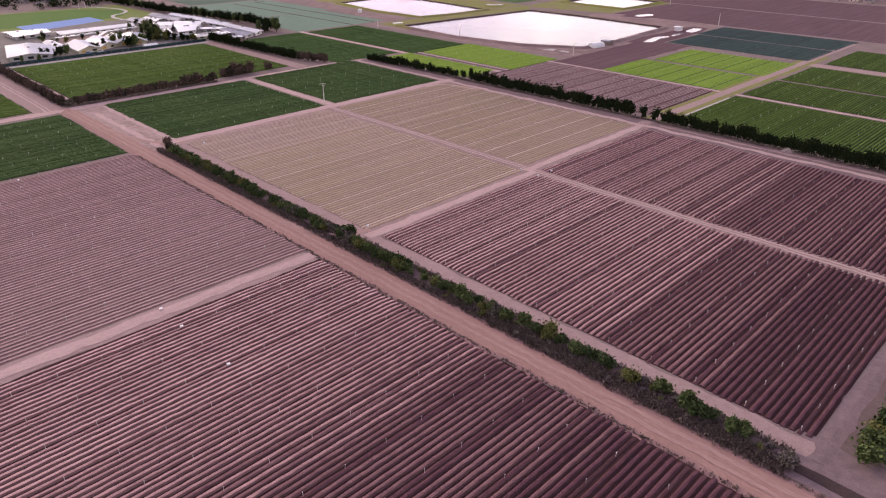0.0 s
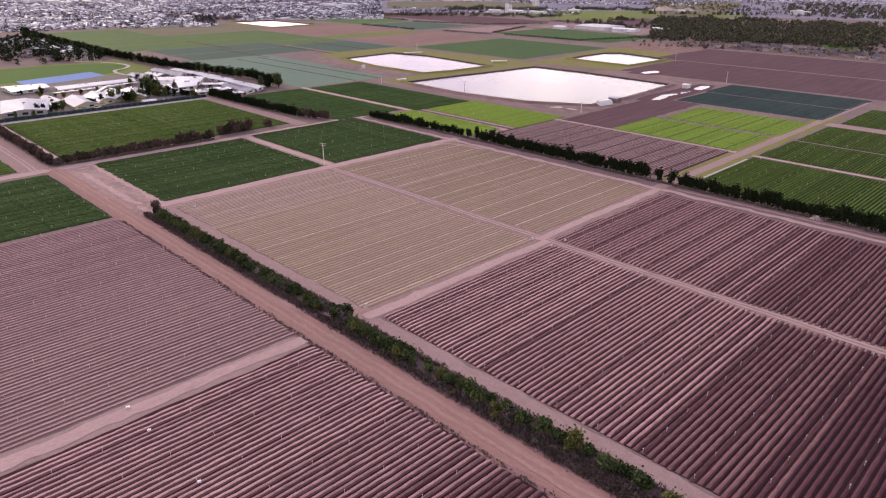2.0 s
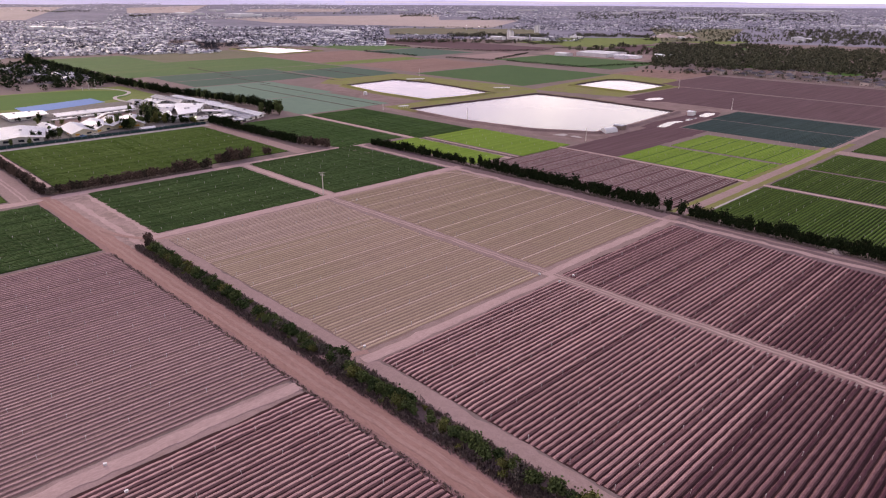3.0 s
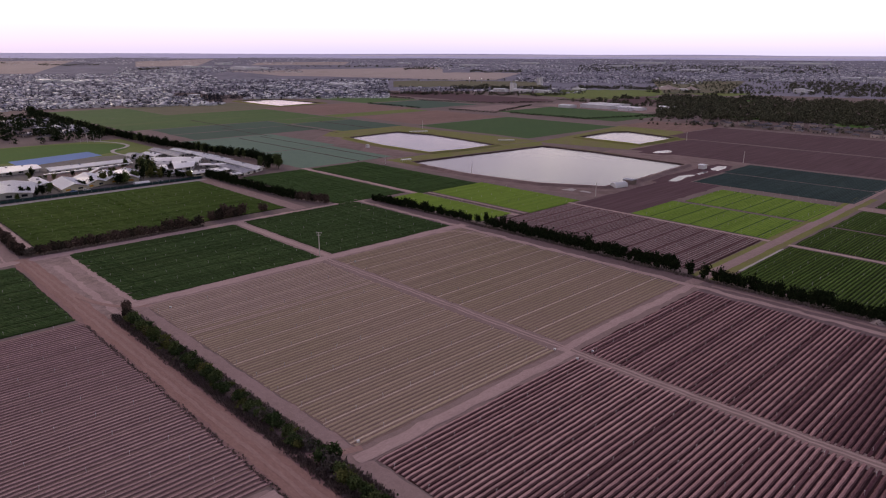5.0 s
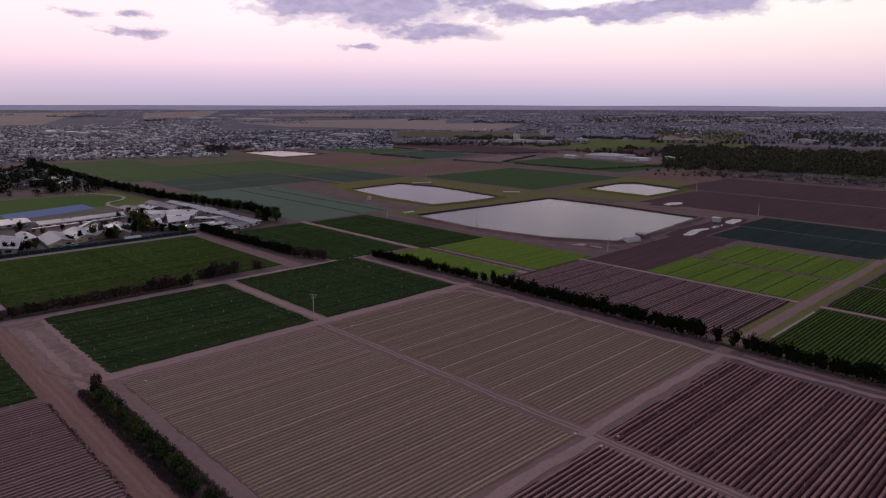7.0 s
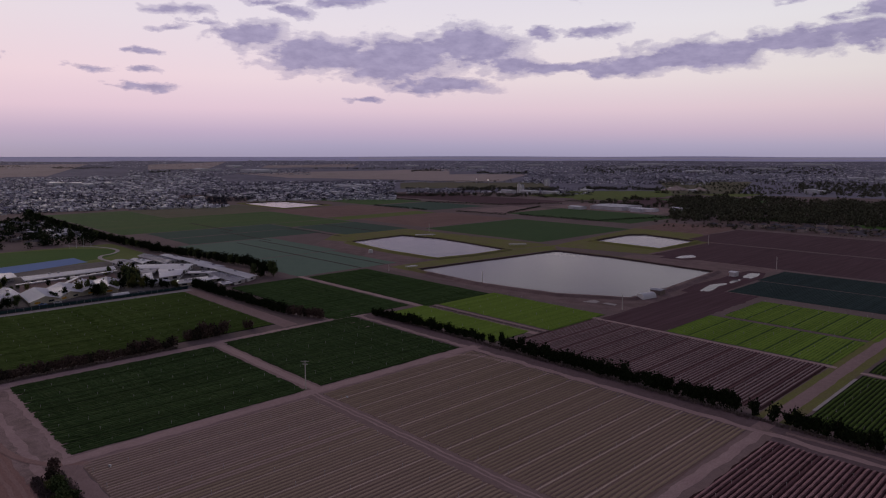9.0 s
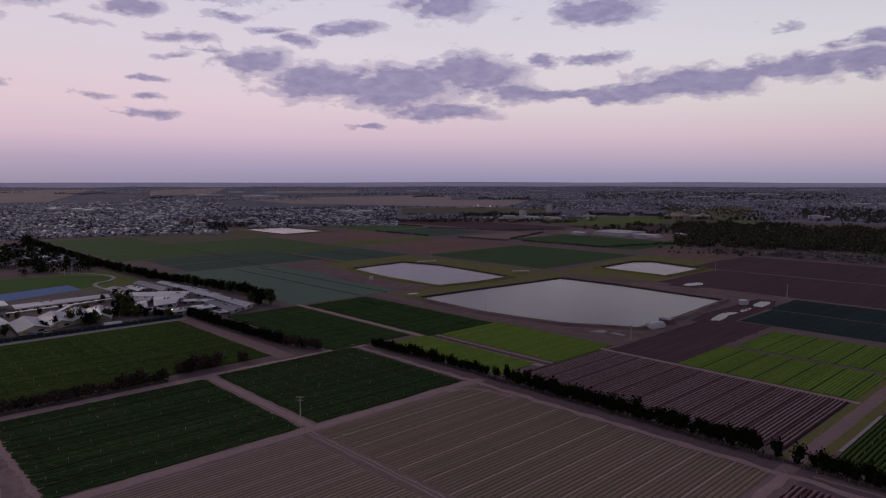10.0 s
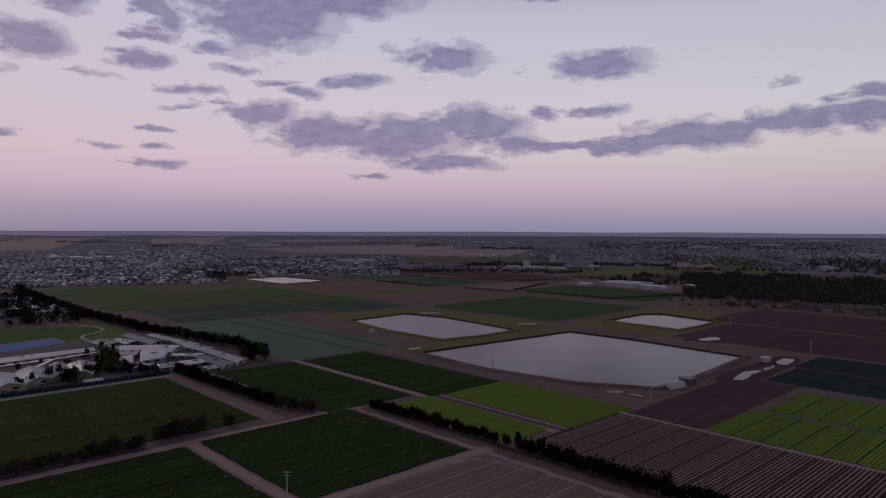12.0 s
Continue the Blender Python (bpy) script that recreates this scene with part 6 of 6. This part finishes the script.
for az, d, w, l, h in ((-16.5, 3560, 170, 80, 12), (-15.2, 3540, 60, 40, 9), (-20.6, 3990, 120, 50, 9), (-19.6, 3970, 90, 40, 8), (-18.1, 4850, 130, 60, 12), (-31.0, 2240, 60, 34, 8), (-29.8, 2190, 50, 30, 8), (-29.0, 2130, 40, 26, 7),
                       (-27.4, 2200, 56, 16, 6), (-21.1, 1403, 26, 13, 5), (-24.8, 1690, 24, 14, 5), (-24.3, 1744, 22, 12, 5), (-10.0, 1525, 24, 14, 5), (-9.2, 1850, 60, 16, 6), (-7.6, 1842, 60, 16, 6), (-8.8, 1790, 80, 15, 6), (-14.9, 1736, 22, 12, 5), (-14.0, 1690, 20, 12, 5),
                       (-25.5, 2900, 40, 24, 6), (-22.5, 2800, 60, 20, 6), (28.2, 1745, 24, 18, 9), (28.9, 1760, 16, 12, 6), (4.8, 1545, 36, 14, 7), (6.6, 1530, 44, 16, 7), (8.4, 1520, 40, 14, 6), (11.4, 1640, 30, 12, 5), (18.4, 1790, 24, 14, 5), (19.8, 1700, 16, 10, 5),
                       (20, 3600, 120, 50, 8), (24.5, 4400, 160, 60, 9), (33, 2780, 90, 30, 7), (31, 2820, 60, 24, 6), (36, 3000, 100, 40, 7), (14.5, 4600, 120, 40, 8), (2.0, 4600, 140, 40, 8), (7.0, 5400, 150, 50, 9), (16.5, 6000, 260, 70, 10), (28.0, 6400, 300, 70, 10), (-3.5, 5200, 120, 40, 8)):
    big_shed(az, d, w, l, h)
for x0, x1, y0, y1, h, mat in ((-560, -500, 912, 972, 5.5, "shed_roof"), (-505, -455, 926, 946, 4.0, "white_roof"), (-585, -562, 885, 905, 4.0, "white_roof"), (-450, -426, 972, 990, 4.5, "white_roof"), (-482, -462, 905, 915, 3.5, "grey_roof")):
    box_building("farm_shed", x0, x1, y0, y1, h, mat, "large farm shed with a pale metal roof" if mat != "grey_roof" else "low grey farm shed beside larger sheds", "shed", 1.2, "x", windows=False, group="farm sheds", wall_mat="house_wall")


def silo(az, d, r, h):
    x, y, s = far(az, d)
    root = empty("silo", x, y, rise(x, y))
    L = Lump()
    L.tube([(0, 0, -0.2), (0, 0, h)], [r, r], 14)
    L.make("barrel", "white_paint", root)
    C = Lump()
    C.tube([(0, 0, h), (0, 0, h + r * 0.8)], [r, r * 0.15], 14)
    C.make("cap", "metal", root)
    return tagged(root, "distant pale concrete silo", "silo", "silos")


for az, d, r, h in ((5.7, 1560, 4, 20), (6.0, 1570, 4, 17), (7.9, 1900, 4, 19), (8.15, 1910, 4, 21)):
    silo(az, d, r, h)


# woods beyond the farms
def woods(name, az0, az1, d0, d1, n, size, label, gaps=0.0, pieces=20, leaf=1.0):
    L = Lump()
    for _ in range(n):
        az = R.uniform(az0, az1)
        d = R.uniform(d0 * (1 + 0.06 * noise.noise((az * 0.9, 3, d1))), d1 * (1 + 0.15 * noise.noise((az * 0.7, 9, d0))))
        x, y, s = far(az, d)
        if x > -652 and y < 232 and x < -300:
            continue
        if gaps and noise.noise((x * 0.011, y * 0.011, 3)) < -0.42:
            continue
        tree_into(L, x, y, s * size * R.uniform(0.65, 1.4), pieces, leaf)
    tagged(L.make(name, "leaf_wood"), label, "woods", kind="stuff")


woods("woods_east", 18.4, 42, 955, 1450, 3300, 1.15, "dense dark bushland beyond the ploughed fields", 1.0, 18, 0.95)
woods("woods_pines", 27.3, 42, 1650, 2400, 1000, 1.1, "dense dark pine wood behind the bushland", 0, 24, 0.8)
woods("woods_mid", 17, 28, 1700, 2450, 420, 0.9, "scattered dark trees round distant paddocks", 0.5, 20, 0.8)
woods("woods_band", 11, 30, 3300, 5200, 900, 1.2, "dark band of trees on the far plain", 0)
woods("woods_farm", -6, 10.5, 1420, 1475, 330, 0.8, "row of dark trees along distant farm sheds", 0, 20, 0.8)
woods("woods_farm_behind", 0.5, 9, 1640, 1760, 260, 1.0, "dark trees behind distant farm sheds", 0, 20, 0.8)
woods("woods_farm_east", 11, 17.3, 1720, 1830, 220, 0.9, "dark trees behind a distant paddock", 0, 20, 0.8)
woods("woods_row", -6, 7, 2150, 2230, 110, 0.7, "thin row of trees between distant paddocks", 0, 12)
for az0, az1, d0, d1, n in ((-27, -22, 8800, 10500, 160), (-17, -9, 9000, 10200, 200), (-31, -27, 4800, 5050, 110), (-36, -33, 5400, 5800, 60), (-24.5, -23, 3600, 3700, 60), (-3.5, -1, 3500, 3750, 90), (-12, 2, 4050, 4300, 120), (2, 6.5, 3050, 3250, 110), (-40, -34, 8800, 10500, 120)):
    woods("woods_line", az0, az1, d0, d1, n, 1.2, "dark line of trees across the far plain", 0, 14)
woods("woods_edge", 12.5, 18.5, 1130, 1250, 60, 1.0, "scattered dark trees beside farm sheds", 0)
woods("woods_houses", 17, 42, 850, 985, 260, 0.6, "dark garden trees between the houses", 0, 30, 0.7)
west_trees = Lump()
for _ in range(330):
    x = R.uniform(-1010, -652)
    y = R.uniform(-70, belt_y(x) - 5) if x < -675 else R.uniform(-40, 180)
    tree_into(west_trees, x, y, R.uniform(1.1, 2.1), 42, 0.64)
tagged(west_trees.make("garden_trees_west", "leaf_dark"), "dark garden trees among houses beside the oval", "trees", kind="stuff")
for az, d, rx, ry in ((26.5, 1000, 45, 20), (33.0, 960, 30, 22), (20, 1350, 40, 20)):
    x, y, s = far(az, d)
    polygon("clearing", ring_points(x, y, rx, ry, 20), 0.12, "grass", "grassy clearing in the bushland", "grass")


def far_hedge(x0, y0, x1, y1, h=2.6):
    L = Lump()
    d = math.hypot(x1 - x0, y1 - y0)
    for _ in range(int(d * 4)):
        t = R.random()
        x, y = x0 + (x1 - x0) * t + R.gauss(0, 0.8), y0 + (y1 - y0) * t + R.gauss(0, 0.8)
        k = R.uniform(0.7, 1.3)
        z = R.uniform(0.2, h)
        v = [(x + R.uniform(-k, k), y + R.uniform(-k, k), z + R.uniform(-k, k) * 0.6) for _ in range(4)]
        L.face_set(v, [(0, 1, 2), (0, 2, 3), (0, 3, 1), (1, 3, 2)])
    tagged(L.make("far_hedge", "leaf_dark"), "clipped dark hedge between distant fields", "hedge", "distant hedges")


for a in ((-1121, 835, -898, 837), (-865, 820, -714, 869), (-720, 882, -659, 967), (-864, 697, -770, 697), (-763, 697, -723, 695), (-670, 709, -580, 725), (-568, 738, -432, 740), (-432, 740, -392, 872), (-596, 745, -640, 880), (-700, 1035, -640, 1040)):
    far_hedge(*a)


tree_row = Lump()
for xa, ya, xb, yb, k in ((-640, 1155, -575, 1190, 14), (-586, 1218, -465, 1192, 22), (-700, 1400, -500, 1560, 40), (-640, 1010, -600, 1090, 10), (-480, 1010, -400, 1040, 14), (-620, 1010, -560, 1015, 8)):
    for _ in range(k):
        t = R.random()
        tree_into(tree_row, xa + (xb - xa) * t + R.gauss(0, 4), ya + (yb - ya) * t + R.gauss(0, 5), R.uniform(0.9, 1.5), 24)
tagged(tree_row.make("paddock_trees", "leaf_wood"), "dark trees standing along paddock edges", "trees", kind="stuff")


def mound(x, y, r, h):
    vs, fs, n = [(x, y, h)], [], 20
    for j, q in enumerate((0.35, 0.7, 1.0)):
        for k in range(n):
            a = 6.2832 * k / n
            w = 1 + 0.25 * noise.noise((math.cos(a) * 2, math.sin(a) * 2, j))
            vs.append((x + r * q * w * math.cos(a), y + r * q * w * math.sin(a) * 0.7, (h * (1 - q) * (0.8 + 0.4 * noise.noise((k, j, 2)))) if q < 1 else -0.1))
    fs = [(0, 1 + k, 1 + (k + 1) % n) for k in range(n)] + [(1 + j * n + k, 1 + (j + 1) * n + k, 1 + (j + 1) * n + (k + 1) % n, 1 + j * n + (k + 1) % n) for j in range(2) for k in range(n)]
    tagged(solid("earth_mound", vs, fs, "paddock"), "heap of pale tan earth among trees", "mound")


mound(62, 196.2, 3.2, 1.6)
mound(-745, 1560, 42, 12)
mound(-700, 1590, 30, 9)


def light_mast(x, y, h, lit):
    root = empty("floodlight" if lit else "radio_mast", x, y, rise(x, y))
    P = Lump()
    P.tube([(0, 0, -0.2), (0, 0, h * 0.5), (0, 0, h)], [0.6, 0.45, 0.3], 8)
    P.make("pole", "metal", root)
    if lit:
        B = Lump()
        B.box(-1.2, 1.2, -0.25, 0.25, h - 0.3, h + 1.2)
        B.make("lamp_head", "lamp_glow", root, "lit white floodlight panel")
    else:
        A = Lump()
        for k in range(3):
            A.box(-0.9, 0.9, -0.2, 0.2, h - 2 - k * 3, h - 0.6 - k * 3)
        A.make("antenna", "white_paint", root)
    return tagged(root, "tall distant floodlight, switched on" if lit else "tall slender pale radio mast beyond the paddocks", "floodlight" if lit else "mast")


light_mast(-1324, 1440, 14, True)
light_mast(-1276, 1442, 13, True)
light_mast(-1047, 1665, 42, False)


# houses near enough to tell apart
def house_proto(k):
    root = empty("house", 0, 0)
    a, b, h = ((7, 5, 2.8), (8.5, 5.5, 2.8), (6, 5, 5.2))[k % 3]
    W = Lump()
    W.box(-a, a, -b, b, -0.2, h)
    W.make("wall", "brick_wall", root)
    o = 0.6
    F = Lump()
    F.face_set([(-a - o, -b - o, h), (a + o, -b - o, h), (a + o, b + o, h), (-a - o, b + o, h), (-a + b, 0, h + b * 0.5), (a - b, 0, h + b * 0.5)], [(0, 1, 5, 4), (1, 2, 5), (2, 3, 4, 5), (3, 0, 4), (0, 3, 2, 1)])
    F.make("roof", "roof_dark", root)
    for sy in (-1, 1):
        for cx in (-0.5, 0.45):
            G = Lump()
            G.box(cx * a - 1, cx * a + 1, sy * b - 0.05, sy * b + 0.05, 0.9, 2.1)
            G.make("window", "glass_dark", root)
    D = Lump()
    D.box(-0.5, 0.5, -b - 0.06, -b + 0.02, 0, 2.1)
    D.make("door", "pole_wood", root)
    return tagged(root, "single-storey suburban house with a grey hip roof" if k % 3 < 2 else "two-storey suburban house with a grey hip roof", "house", "suburban houses")


homes = [house_proto(k) for k in range(3)]
k = 0
for row in range(4):
    x = -300.0 + row * 28
    while x < 60:
        px_, py_ = x + R.uniform(-3, 3), 800 + row * 23 + R.uniform(-3, 3)
        m = pose(px_, py_, 0, 0, 0, R.choice((0, 90, 180, 270)) + R.uniform(-6, 6))
        home = homes[k] if k < 3 else copy_thing(homes[R.randrange(3)], m)
        home.matrix_basis = m
        home.scale = [R.uniform(0.62, 0.85)] * 3
        k += 1
        x += R.uniform(17, 26)
for _ in range(55):
    x, y = R.uniform(-1000, -665), R.uniform(-20, 186)
    copy_thing(homes[R.randrange(3)], pose(x, y, 0, 0, 0, R.choice((30, 120, 210, 300)) + R.uniform(-8, 8)))


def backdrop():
    """The far end of the plain and the low line of land that closes it, haze painted in as pale blue."""
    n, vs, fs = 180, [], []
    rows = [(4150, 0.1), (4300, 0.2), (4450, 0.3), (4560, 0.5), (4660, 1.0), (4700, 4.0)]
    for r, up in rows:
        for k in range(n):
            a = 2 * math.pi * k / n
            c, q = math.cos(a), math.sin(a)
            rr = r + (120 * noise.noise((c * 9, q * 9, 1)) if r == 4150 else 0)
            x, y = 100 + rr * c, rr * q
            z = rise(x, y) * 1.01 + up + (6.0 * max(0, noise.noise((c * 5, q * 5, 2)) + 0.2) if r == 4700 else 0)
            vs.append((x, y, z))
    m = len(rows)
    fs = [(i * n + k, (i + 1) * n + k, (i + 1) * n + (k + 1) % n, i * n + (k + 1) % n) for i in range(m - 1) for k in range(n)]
    land = solid("backdrop", vs, fs, ["hazy_hill", "far_water"], smooth=True)
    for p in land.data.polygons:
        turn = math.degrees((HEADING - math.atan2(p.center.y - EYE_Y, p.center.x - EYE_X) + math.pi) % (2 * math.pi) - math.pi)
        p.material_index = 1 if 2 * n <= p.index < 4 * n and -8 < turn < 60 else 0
    tagged(land, "far end of the plain at the horizon, blue haze in its colour", "distance", kind="structure")


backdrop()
